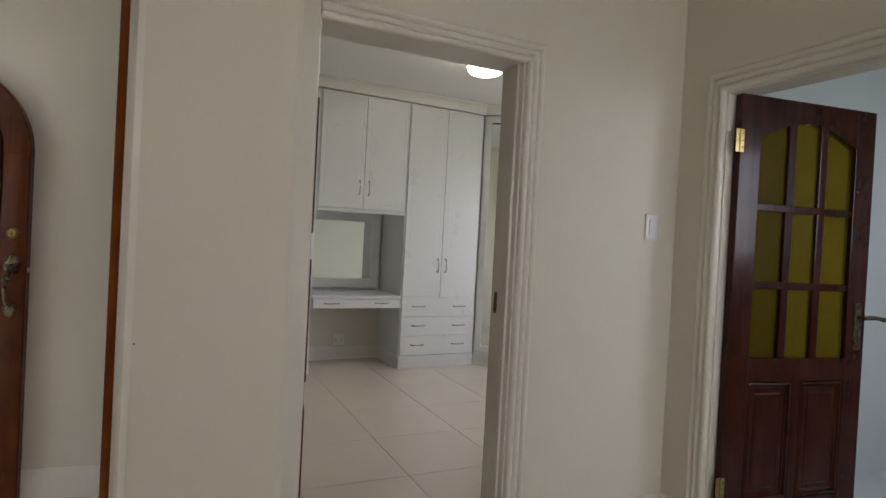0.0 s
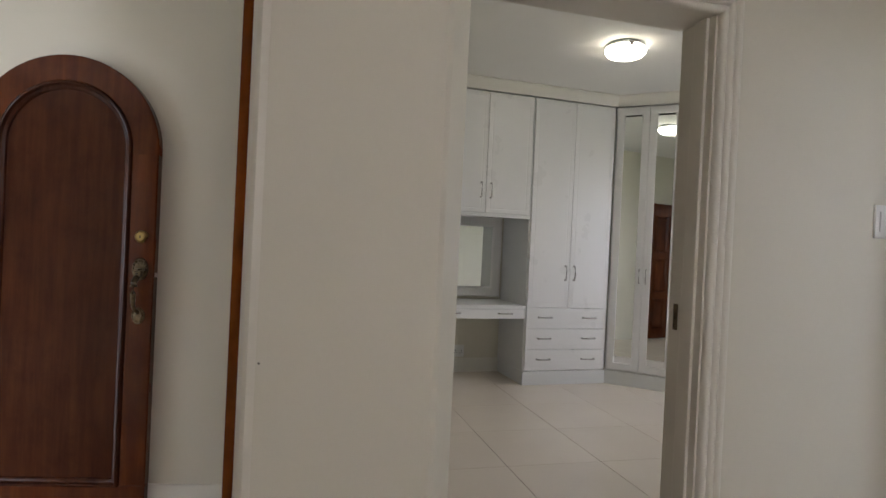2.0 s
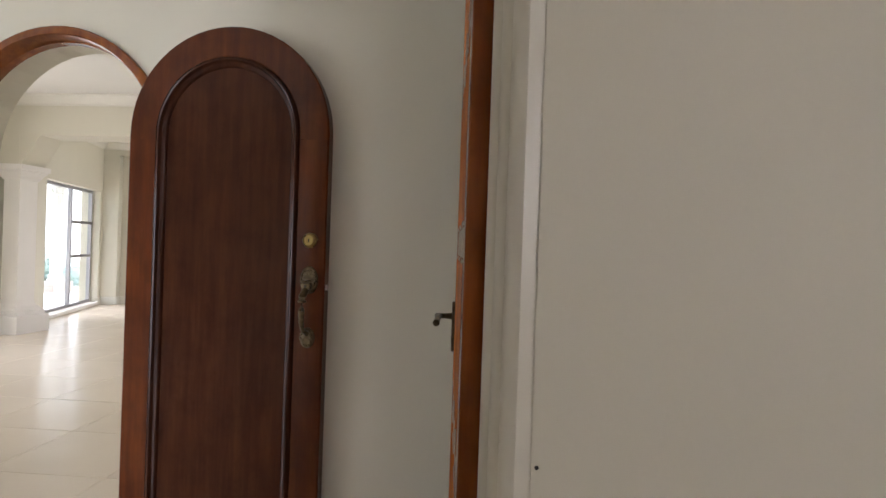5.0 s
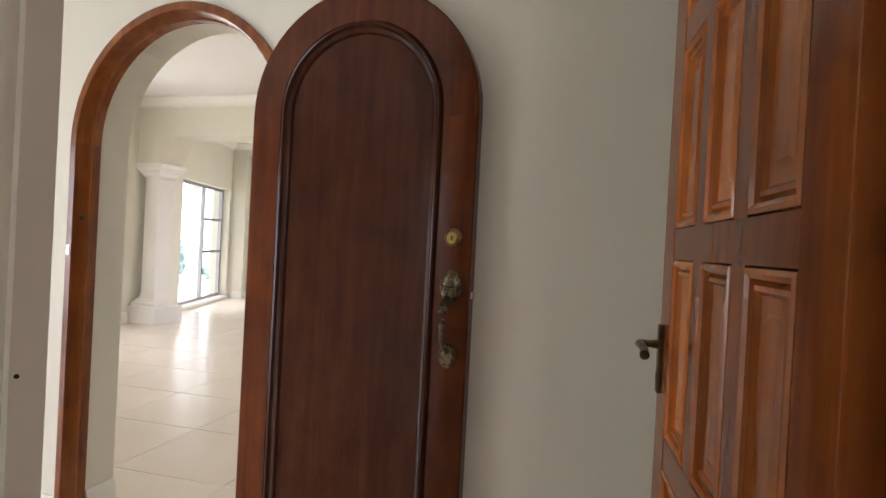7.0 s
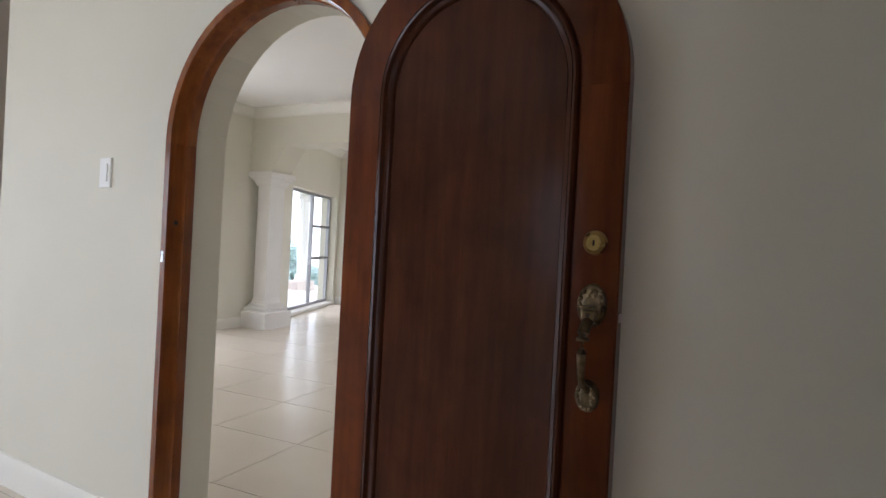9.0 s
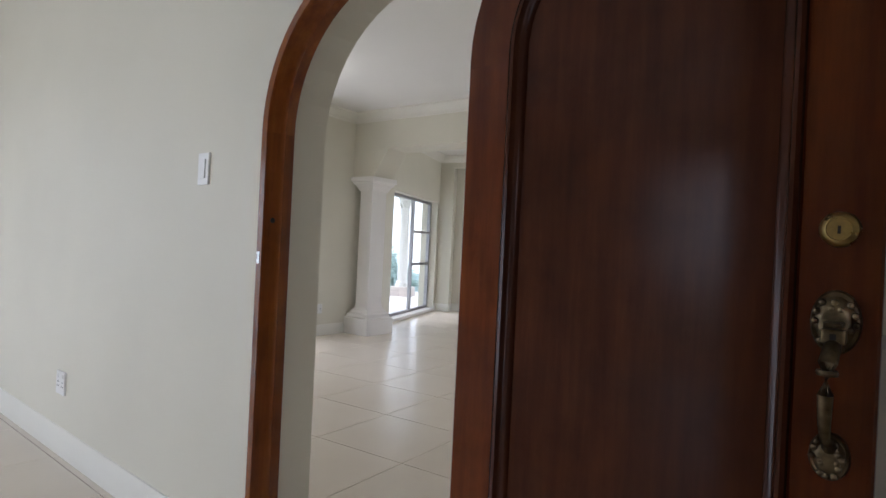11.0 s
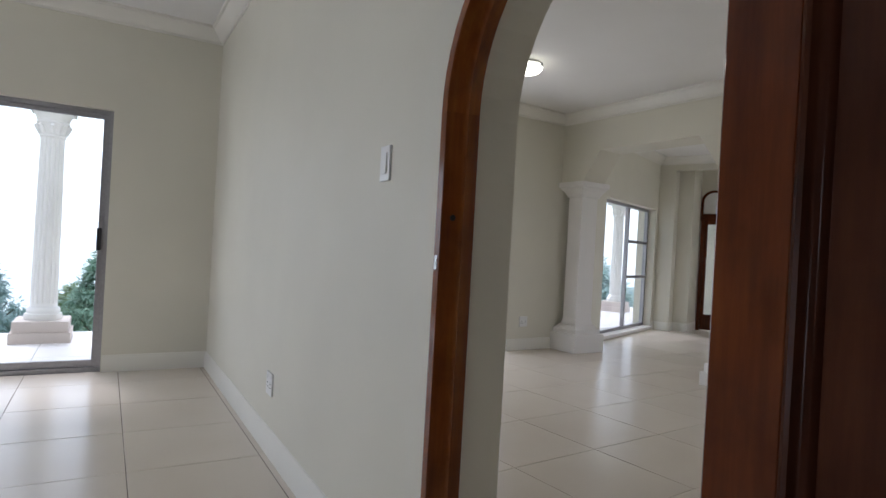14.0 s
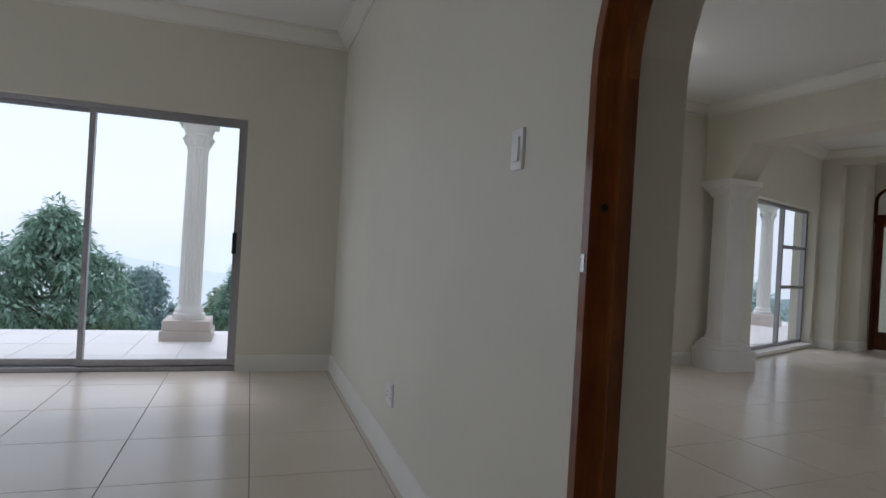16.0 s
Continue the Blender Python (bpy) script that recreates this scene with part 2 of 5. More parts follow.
def leaf_mat(name, dark, light):
    def build(nt, bsdf):
        geo = nt.nodes.new("ShaderNodeNewGeometry")
        n = noise_tex(nt, coords(nt, world_space=True), 0.7, 3)
        col = ramp(nt, geo.outputs["Random Per Island"], [(0.0, dark), (1.0, light)])
        col = mix(nt, col, ramp(nt, n, [(0.3, (0.7, 0.75, 0.72)), (0.7, (1, 1, 1))]), 1.0, "MULTIPLY")
        nt.links.new(col, bsdf.inputs["Base Color"])
        bsdf.inputs["Roughness"].default_value = 0.5
        tr = nt.nodes.new("ShaderNodeBsdfTranslucent")
        nt.links.new(col, tr.inputs["Color"])
        ms = nt.nodes.new("ShaderNodeMixShader")
        ms.inputs[0].default_value = 0.45
        nt.links.new(bsdf.outputs[0], ms.inputs[1])
        nt.links.new(tr.outputs[0], ms.inputs[2])
        nt.links.new(ms.outputs[0], nt.nodes["Material Output"].inputs["Surface"])
    return material(name, build)


LEAF_A = leaf_mat("leaf_blue_green", (0.18, 0.30, 0.23), (0.45, 0.62, 0.49))
# lighter, bluer leaf colour that carries the haze in front of the tree
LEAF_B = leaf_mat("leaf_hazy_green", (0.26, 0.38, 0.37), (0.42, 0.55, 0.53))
# farthest trees: air haze is mixed into the leaf colour as paleness
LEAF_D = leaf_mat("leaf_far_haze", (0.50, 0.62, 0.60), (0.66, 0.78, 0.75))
LEAF_C = leaf_mat("leaf_bright_green", (0.17, 0.24, 0.11), (0.32, 0.42, 0.22))
BARK = paint("bark", (0.12, 0.09, 0.07), 0.9, 0.9, 0.3, 20)


# ---- building helpers ----
def box(bm, x0, x1, y0, y1, z0, z1, bevel=0.0):
    m = Matrix.LocRotScale(((x0 + x1) / 2, (y0 + y1) / 2, (z0 + z1) / 2), None, (abs(x1 - x0), abs(y1 - y0), abs(z1 - z0)))
    made = bmesh.ops.create_cube(bm, size=1, matrix=m)
    if bevel:
        edges = {e for v in made["verts"] for e in v.link_edges}
        bmesh.ops.bevel(bm, geom=list(edges), offset=bevel, segments=2, affect="EDGES", profile=0.6)
    return bm


def boxed(*args, **kw):
    return box(bmesh.new(), *args, **kw)


def tube(bm, points, radii, sides=12):
    """A round bar through points, with a radius at each."""
    rings = []
    pts = [Vector(p) for p in points]
    for i, p in enumerate(pts):
        d = (pts[min(i + 1, len(pts) - 1)] - pts[max(i - 1, 0)]).normalized()
        side = d.cross(Vector((0, 0, 1)))
        if side.length < 0.05:
            side = d.cross(Vector((0, 1, 0)))
        side.normalize()
        up = side.cross(d)
        rings.append([bm.verts.new(p + (side * math.cos(2 * math.pi * k / sides) + up * math.sin(2 * math.pi * k / sides)) * radii[i]) for k in range(sides)])
    for a, b in zip(rings, rings[1:]):
        for k in range(sides):
            bm.faces.new((a[k], a[(k + 1) % sides], b[(k + 1) % sides], b[k]))
    bm.faces.new(rings[0][::-1])
    bm.faces.new(rings[-1])
    return bm


def lathe(bm, profile, centre=(0, 0, 0), sides=24, axis="z", flutes=0, depth=0.0, sx=1.0, sy=1.0):
    """A turned body from (radius, height) pairs; flutes: grooves round it."""
    c = Vector(centre)
    rings = []
    for r, h in profile:
        ring = []
        for k in range(sides):
            a = 2 * math.pi * k / sides
            rr = r
            if flutes:
                rr = r - depth * max(0.0, math.cos(flutes * a)) ** 0.7 if math.cos(flutes * a) > 0 else r
            u, v = rr * math.cos(a) * sx, rr * math.sin(a) * sy
            ring.append(bm.verts.new(c + (Vector((u, v, h)) if axis == "z" else Vector((u, h, v)) if axis == "y" else Vector((h, u, v)))))
        rings.append(ring)
    for a, b in zip(rings, rings[1:]):
        for k in range(sides):
            bm.faces.new((a[k], a[(k + 1) % sides], b[(k + 1) % sides], b[k]))
    bm.faces.new(rings[0][::-1])
    bm.faces.new(rings[-1])
    return bm


def loft(bm, rings, closed=True, cap=False):
    made = [[bm.verts.new(p) for p in ring] for ring in rings]
    for a, b in zip(made, made[1:]):
        n = len(a)
        for k in range(n if closed else n - 1):
            bm.faces.new((a[k], a[(k + 1) % n], b[(k + 1) % n], b[k]))
    if cap:
        bm.faces.new(made[-1])
        bm.faces.new(made[0][::-1])
    return bm


def prism(bm, outline, p0, p1):
    """A straight moulding from p0 to p1; outline: (out, up) pairs, out to the left of the way."""
    p0, p1 = Vector(p0), Vector(p1)
    way = (p1 - p0).normalized()
    out = Vector((-way.y, way.x, 0))
    rings = [[p + out * o + Vector((0, 0, u)) for o, u in outline] for p in (p0, p1)]
    return loft(bm, rings, True, True)


def finish(bm, smooth=False):
    bmesh.ops.recalc_face_normals(bm, faces=bm.faces)
    mesh = bpy.data.meshes.new("mesh")
    bm.to_mesh(mesh)
    bm.free()
    if smooth:
        mesh.polygons.foreach_set("use_smooth", [True] * len(mesh.polygons))
        mesh.set_sharp_from_angle(angle=radians(40))
    return mesh


def part(name, bm, mat, parent=None, label="", smooth=False, at=None):
    mesh = finish(bm, smooth) if isinstance(bm, bmesh.types.BMesh) else bm
    if not mesh.materials:
        mesh.materials.append(mat)
    ob = new(name, mesh)
    if parent is not None:
        ob.parent = parent
    if at is not None:
        ob.matrix_basis = at
    return tagged(ob, label)


def thing(name, at, label, category, group="", kind=""):
    ob = new(name)
    ob.empty_display_size = 0.1
    ob.matrix_basis = at
    return tagged(ob, label, category, group, kind)


def structure(name, bm, mat, label, category, smooth=False):
    return tagged(part(name, bm, mat, None, label, smooth), "", category, "", "structure")


def wall_sheet(bm, axis, c0, c1, u0, u1, z0, z1, holes=()):
    """A wall from c0 to c1 across, u0 to u1 along, with rectangular holes (u0, u1, z0, z1)."""
    us = sorted({u0, u1, *[h[0] for h in holes], *[h[1] for h in holes]})
    zs = sorted({z0, z1, *[h[2] for h in holes], *[h[3] for h in holes]})
    us = [u for u in us if u0 <= u <= u1]
    zs = [z for z in zs if z0 <= z <= z1]

    def vert(u, z):
        return (c0, u, z) if axis == "x" else (u, c0, z)
    verts = {(i, j): bm.verts.new(vert(u, z)) for i, u in enumerate(us) for j, z in enumerate(zs)}
    faces = []
    for i in range(len(us) - 1):
        for j in range(len(zs) - 1):
            mu, mz = (us[i] + us[i + 1]) / 2, (zs[j] + zs[j + 1]) / 2
            if any(h[0] < mu < h[1] and h[2] < mz < h[3] for h in holes):
                continue
            faces.append(bm.faces.new((verts[i, j], verts[i + 1, j], verts[i + 1, j + 1], verts[i, j + 1])))
    ex = bmesh.ops.extrude_face_region(bm, geom=faces)
    move = Vector((c1 - c0, 0, 0)) if axis == "x" else Vector((0, c1 - c0, 0))
    bmesh.ops.translate(bm, vec=move, verts=[v for v in ex["geom"] if isinstance(v, bmesh.types.BMVert)])
    bmesh.ops.delete(bm, geom=[v for v in bm.verts if not v.link_faces], context="VERTS")
    return bm


def wall(name, axis, c0, c1, u0, u1, z0, z1, holes=(), mat=None, label="smooth cream painted plaster wall"):
    return structure(name, wall_sheet(bmesh.new(), axis, c0, c1, u0, u1, z0, z1, holes), mat or WALL, label, "wall")


# ---- the large structure ----
HALL = pose(0.228, 2.746, 0, 0, 0, 11)      # hall and bathroom: u along the bedroom wall, v into the bedroom
BED = pose(1.262, 6.355, 0, 0, 0, 12.5)     # bedroom cupboards: along and behind the row's front
BEAM = pose(-6.67, 7.80, 0, 0, 0, 3.7)      # beam between dining and living
LIVING = pose(-7.88, 10.94, 0, 0, 0, 22.3)  # living room corner: u along the door wall, v along the window wall


def turned(frame_at, bm):
    bmesh.ops.transform(bm, matrix=frame_at, verts=bm.verts)
    return bm


def spot(frame_at, x, y, z=0.0):
    return tuple(frame_at @ Vector((x, y, z)))


def turned_wall(frame_at, name, axis, c0, c1, u0, u1, holes=(), mat=None, label="smooth cream painted plaster wall"):
    return structure(name, turned(frame_at, wall_sheet(bmesh.new(), axis, c0, c1, u0, u1, -0.05, 3.0, holes)), mat or WALL, label, "wall")


WX, AY, AR = -6.67, 3.744, 3.965          # west wall face, arch wall front and rear
AC, AZ, AW = -2.14, 1.53, 0.505           # arch centre, springing height, outer half width

# arch wall, with its round-headed opening
bm = bmesh.new()
r = AW - 0.03
x_l, x_r, top = WX - 0.25, 0.02, 3.0
arc = [(AC - r * math.cos(a), AZ + r * math.sin(a)) for a in [math.pi * k / 24 for k in range(25)]]
cells = [[(x_l, -0.05), (AC - r, -0.05), (AC - r, AZ), (AC - r, top), (x_l, top)], [(AC + r, -0.05), (x_r, -0.05), (x_r, top), (AC + r, top), (AC + r, AZ)]]
for (xa, za), (xb, zb) in zip(arc, arc[1:]):
    cells.append([(xa, za), (xb, zb), (xb, top), (xa, top)])
fs = [bm.faces.new([bm.verts.new((x, AY, z)) for x, z in c]) for c in cells]
bmesh.ops.remove_doubles(bm, verts=bm.verts, dist=1e-4)
ex = bmesh.ops.extrude_face_region(bm, geom=list(bm.faces))
bmesh.ops.translate(bm, vec=(0, AR - AY, 0), verts=[v for v in ex["geom"] if isinstance(v, bmesh.types.BMVert)])
structure("wall_arch", bm, WALL, "cream plaster wall with a round arched opening", "wall")

# west wall: lounge and dining, then the living end that steps out
wall("wall_west", "x", WX - 0.22, WX, -2.6, AY, -0.05, 3.0, [(-0.6, 2.944, -0.02, 2.122)])
DINE = pose(-6.72, 7.24, 0, 0, 0, 3.7)      # dining room's west wall: v along it
turned_wall(DINE, "wall_west_dining", "x", -0.22, 0, -3.30, 0.95, [(-2.64, -0.22, -0.02, 2.1)])
turned_wall(LIVING, "wall_west_living", "x", -0.30, 0, -3.05, 0.0, [(-2.25, -0.10, 0.06, 2.0)])
structure("wall_living_pier", turned(LIVING, boxed(-0.30, 0.26, 0.0, 1.0, -0.05, 3.0)), WALL, "cream plaster pier beside the window", "wall")
structure("wall_living_pier_inner", turned(LIVING, boxed(0.26, 0.50, 0.20, 1.0, -0.05, 3.0)), WALL, "cream plaster inner pier beside the door", "wall")
turned_wall(LIVING, "wall_living_north", "y", 0.70, 0.90, 0.50, 7.6, [(0.54, 1.22, -0.02, 2.06), (2.6, 5.0, 0.3, 2.3)])
structure("trim_living_lintel", turned(LIVING, boxed(0.26, 7.6, -0.0, 0.12, 2.66, 3.0)), WALL, "cream plastered lintel over the door recess", "beam")
wall("wall_dining_east", "x", -0.12, 0.018, AR, 14.6, -0.05, 3.0, [(7.7, 10.1, 0.6, 2.2)])
wall("wall_lounge_south", "y", -2.82, -2.6, WX - 0.22, -1.45, -0.05, 3.0, [(-3.55, -1.65, 0.3, 2.3)])
wall("wall_lounge_east", "x", -1.45, -1.32, -2.6, 2.42, -0.05, 3.0)
wall("wall_hall_south", "y", -2.72, -2.5, -1.32, 3.3, -0.05, 3.0, [(1.3, 2.8, 1.45, 2.35)])
turned_wall(HALL, "wall_hall_east", "x", 1.763, 1.89, -5.5, 0.0, [(-1.10, -0.25, -0.02, 2.025)])
turned_wall(HALL, "wall_bedroom_south", "y", 0.0, 0.159, 0.0, 4.1, [(0.008, 0.862, -0.02, 2.062)])
wall("wall_bedroom_west", "x", 0.02, 0.15, 2.905, 7.0, -0.05, 3.0)
turned_wall(BED, "wall_bedroom_north", "y", 0.60, 0.80, -1.12, 2.3)
turned_wall(HALL, "wall_bedroom_east", "x", 3.95, 4.1, 0.159, 4.4, [(0.9, 2.3, 0.8, 2.2)])
wall("wall_passage_end", "x", -0.24, -0.10, 2.60, AY, -0.05, 3.0)
turned_wall(HALL, "wall_bathroom_east", "x", 3.95, 4.1, -2.4, -0.044, (), BATHWALL, "pale blue-grey bathroom wall")
turned_wall(HALL, "wall_bathroom_south", "y", -2.40, -2.25, 1.89, 3.95, [(2.45, 3.35, 1.3, 2.15)], BATHWALL, "pale blue-grey bathroom wall")
turned_wall(HALL, "wall_bathroom_north", "y", -0.044, -0.004, 1.89, 3.95, (), BATHWALL, "pale blue-grey bathroom wall")

# the thick wall between hall and passage, with a ribbed splayed doorway
DF, DR = 2.44, 2.60
bm = bmesh.new()
box(bm, -1.45, -1.29, DF, DR, -0.05, 3.0)
box(bm, -1.29, -0.25, DF, DR, 2.16, 3.0)
loft(bm, [[(-0.25, DF, z), (0.158, DF, z), (0.172, DF + 0.012, z), (0.227, DR + 0.025, z), (0.228, DR + 0.15, z), (-0.25, DR + 0.15, z)] for z in (-0.05, 3.0)], True, True)
structure("wall_hall_north", bm, WALL, "cream plaster wall between hall and passage", "wall")


def ribs(x0, y0, x1, y1, n=3, bulge=0.012):
    """Points along a splay from one corner to the other, with n round ribs."""
    dx, dy = x1 - x0, y1 - y0
    length = math.hypot(dx, dy)
    nx, ny = -dy / length, dx / length
    pts = []
    for i in range(n):
        for k in range(6):
            s = (i + k / 6) / n
            h = bulge * abs(math.sin(math.pi * k / 6)) ** 0.6
            pts.append((x0 + dx * s + nx * h, y0 + dy * s + ny * h))
    pts.append((x1, y1))
    return pts


trim = tagged(new("trim_hall_doorway"), "ribbed ivory painted door surround in the hall", "door frame", "", "structure")
line = ribs(-0.269, DF, -0.320, DR)
part("jamb", loft(bmesh.new(), [[(x, y, z) for x, y in line] + [(-0.22, DR, z), (-0.22, DF + 0.01, z)] for z in (-0.01, 2.16)], True, True), FRAME, trim, "", True)
part("jamb", loft(bmesh.new(), [[(-1.196, DR, z), (-1.196, DR - 0.045, z)] + [(x, y, z) for x, y in ribs(-1.206, DR - 0.045, -1.275, DF)] + [(-1.33, DF + 0.01, z), (-1.33, DR, z)] for z in (-0.01, 2.16)], True, True), FRAME, trim, "", True)
part("head", loft(bmesh.new(), [[(x, DF, 2.17), (x, DF + 0.02, 2.14), (x, DF + 0.06, 2.12), (x, DF + 0.10, 2.10), (x, DR, 2.08), (x, DR, 2.2), (x, DF + 0.01, 2.2)] for x in (-1.28, -0.26)], True, True), FRAME, trim)


def ribbed_surround(name, label, to_world, u0, u1, head, width, left=True):
    """An architrave with three round ribs round an opening u0..u1; to_world(u, out, z)."""
    t = tagged(new(name), label, "door frame", "", "structure")
    prof = []
    for i in range(3):
        for k in range(6):
            prof.append((width * (i + k / 6) / 3, 0.010 + 0.014 * abs(math.sin(math.pi * k / 6)) ** 0.6))
    prof.append((width, 0.010))

    def ring(sign, u, z):
        return [to_world(u + sign * d, o, z) for d, o in prof] + [to_world(u + sign * width, -0.002, z), to_world(u, -0.002, z)]
    if left:
        part("jamb", loft(bmesh.new(), [ring(-1, u0, -0.01), [to_world(u0 - d, o, head + d) for d, o in prof] + [to_world(u0 - width, -0.002, head + width), to_world(u0, -0.002, head)]], True, True), FRAME, t, "", True)
    part("jamb", loft(bmesh.new(), [ring(1, u1, -0.01), [to_world(u1 + d, o, head + d) for d, o in prof] + [to_world(u1 + width, -0.002, head + width), to_world(u1, -0.002, head)]], True, True), FRAME, t, "", True)
    lo = (u0, 1.0) if left else (u0, 0.0)
    part("head", loft(bmesh.new(), [[to_world(u0 - d * lo[1], o, head + d) for d, o in prof] + [to_world(u0 - width * lo[1], -0.002, head + width), to_world(u0, -0.002, head)],
                                    [to_world(u1 + d, o, head + d) for d, o in prof] + [to_world(u1 + width, -0.002, head + width), to_world(u1, -0.002, head)]], True, True), FRAME, t, "", True)
    return t


surround = ribbed_surround("trim_bedroom_door", "ribbed ivory painted door surround of the bedroom", lambda u, o, z: spot(HALL, u, -o, z), 0.004, 0.862, 2.052, 0.088, False)
part("lining", turned(HALL, boxed(0.854, 0.863, 0.001, 0.166, -0.01, 2.062)), FRAME, surround)
part("lining", turned(HALL, boxed(0.008, 0.863, 0.001, 0.166, 2.052, 2.063)), FRAME, surround)
part("stop", turned(HALL, boxed(0.842, 0.854, 0.03, 0.09, -0.01, 2.052, bevel=0.003)), FRAME, surround)
part("strike_plate", turned(HALL, boxed(0.8505, 0.8542, 0.118, 0.138, 1.0, 1.09)), BRONZE, surround, "dark bronze strike plate")
bath_trim = ribbed_surround("trim_bathroom_door", "ribbed ivory painted door surround of the bathroom", lambda u, o, z: spot(HALL, 1.763 - o, u, z), -1.10, -0.25, 2.025, 0.095)
part("lining", turned(HALL, boxed(1.764, 1.893, -0.259, -0.249, -0.01, 2.025)), FRAME, bath_trim)
part("lining", turned(HALL, boxed(1.764, 1.893, -1.10, -0.249, 2.017, 2.026)), FRAME, bath_trim)

# ceilings
for nm, x0, x1, y0, y1, z, label in (
        ("ceiling_lounge", WX - 0.22, -1.45, -2.82, AY, 2.95, "white painted lounge ceiling"),
        ("ceiling_passage", -1.45, 0.05, DR, AY, 2.95, "white painted passage ceiling"),
        ("ceiling_dining", -8.6, 0.0, AR, 14.6, 2.88, "white painted dining ceiling"),
        ("ceiling_hall", -1.45, 3.4, -2.72, DF, 2.92, "white painted hall ceiling"),
        ("ceiling_hall_alcove", 0.19, 3.4, DF, 3.4, 2.92, "white painted hall ceiling")):
    structure(nm, boxed(x0, x1, y0, y1, z, z + 0.12), CEIL, label, "ceiling")

bm = loft(bmesh.new(), [[(0.02, 2.86, z), spot(HALL, 4.1, 0.159, z), spot(HALL, 4.1, 4.6, z), (0.02, 7.1, z)] for z in (2.757, 2.877)], True, True)
structure("ceiling_bedroom", bm, CEIL, "white painted bedroom ceiling", "ceiling")
structure("ceiling_bathroom", turned(HALL, boxed(1.89, 4.1, -2.4, -0.004, 2.75, 2.87)), CEIL, "white painted bathroom ceiling", "ceiling")

CORNICE = [(0, 0), (0.012, 0), (0.016, 0.018), (0.03, 0.024), (0.05, 0.042), (0.082, 0.086), (0.09, 0.098), (0.108, 0.102), (0.11, 0.125), (0, 0.125)]
SKIRT = [(0, -0.01), (0.016, -0.01), (0.016, 0.105), (0.011, 0.118), (0.006, 0.135), (0, 0.138)]


def run(kind, name, outline, p0, p1, label):
    return structure(name, prism(bmesh.new(), outline, p0, p1), TRIM, label, kind, True)


CL = "moulded white plaster cornice"
run("cornice", "trim_cornice", CORNICE, (-0.25, AY, 2.826), (WX, AY, 2.826), CL)
run("cornice", "trim_cornice", CORNICE, (WX, AY, 2.826), (WX, -2.6, 2.826), CL)
run("cornice", "trim_cornice", CORNICE, (WX, -2.6, 2.826), (-1.45, -2.6, 2.826), CL)
run("cornice", "trim_cornice", CORNICE, spot(DINE, 0, 0.56, 2.756), spot(DINE, 0, -3.28, 2.756), CL)
run("cornice", "trim_cornice", CORNICE, (WX, AR, 2.756), (-0.12, AR, 2.756), CL)
run("cornice", "trim_cornice", CORNICE, spot(BEAM, 6.55, 0, 2.756), spot(BEAM, -0.1, 0, 2.756), CL)
run("cornice", "trim_cornice", CORNICE, spot(LIVING, 0, 0, 2.756), spot(LIVING, 0, -3.0, 2.756), CL)
run("cornice", "trim_cornice", CORNICE, spot(LIVING, 7.5, 0, 2.756), spot(LIVING, 0, 0, 2.756), CL)
SL = "ivory painted skirting board"
for p0, p1 in (((-0.25, AY, 0), (AC + AW, AY, 0)), ((AC - AW, AY, 0), (WX, AY, 0)), ((WX, AY, 0), (WX, 2.95, 0)), (spot(DINE, 0, 0.5), spot(DINE, 0, -0.21)),
               (spot(DINE, 0, -2.65), spot(DINE, 0, -3.28)), ((AC - r, AR, 0), (AC - r, AY + 0.09, 0)), (spot(LIVING, 0, 0), spot(LIVING, 0, -0.09)), (spot(LIVING, 0.26, 0), spot(LIVING, 0, 0)),
               (spot(LIVING, 0.26, 0.2), spot(LIVING, 0.26, 0)), (spot(LIVING, 0.50, 0.2), spot(LIVING, 0.26, 0.2)), (spot(LIVING, 0.50, 0.7), spot(LIVING, 0.50, 0.2)), (spot(LIVING, 7.5, 0.7), spot(LIVING, 1.23, 0.7)),
               (spot(HALL, 1.763, 0), spot(HALL, 0.95, 0)), (spot(HALL, 1.763, -0.155), spot(HALL, 1.763, 0)), ((WX, AR, 0), (AC - r, AR, 0)), ((0.155, DF, 0), (-0.25, DF, 0))):
    run("skirting", "baseboard", SKIRT, p0, p1, SL)

# ---- the beam between dining and living, with columns ----
bm = turned(BEAM, boxed(-0.1, 6.6, 0.0, 0.38, 2.40, 2.9))
structure("trim_beam", bm, WALL, "cream plastered ceiling beam between two rooms", "beam")


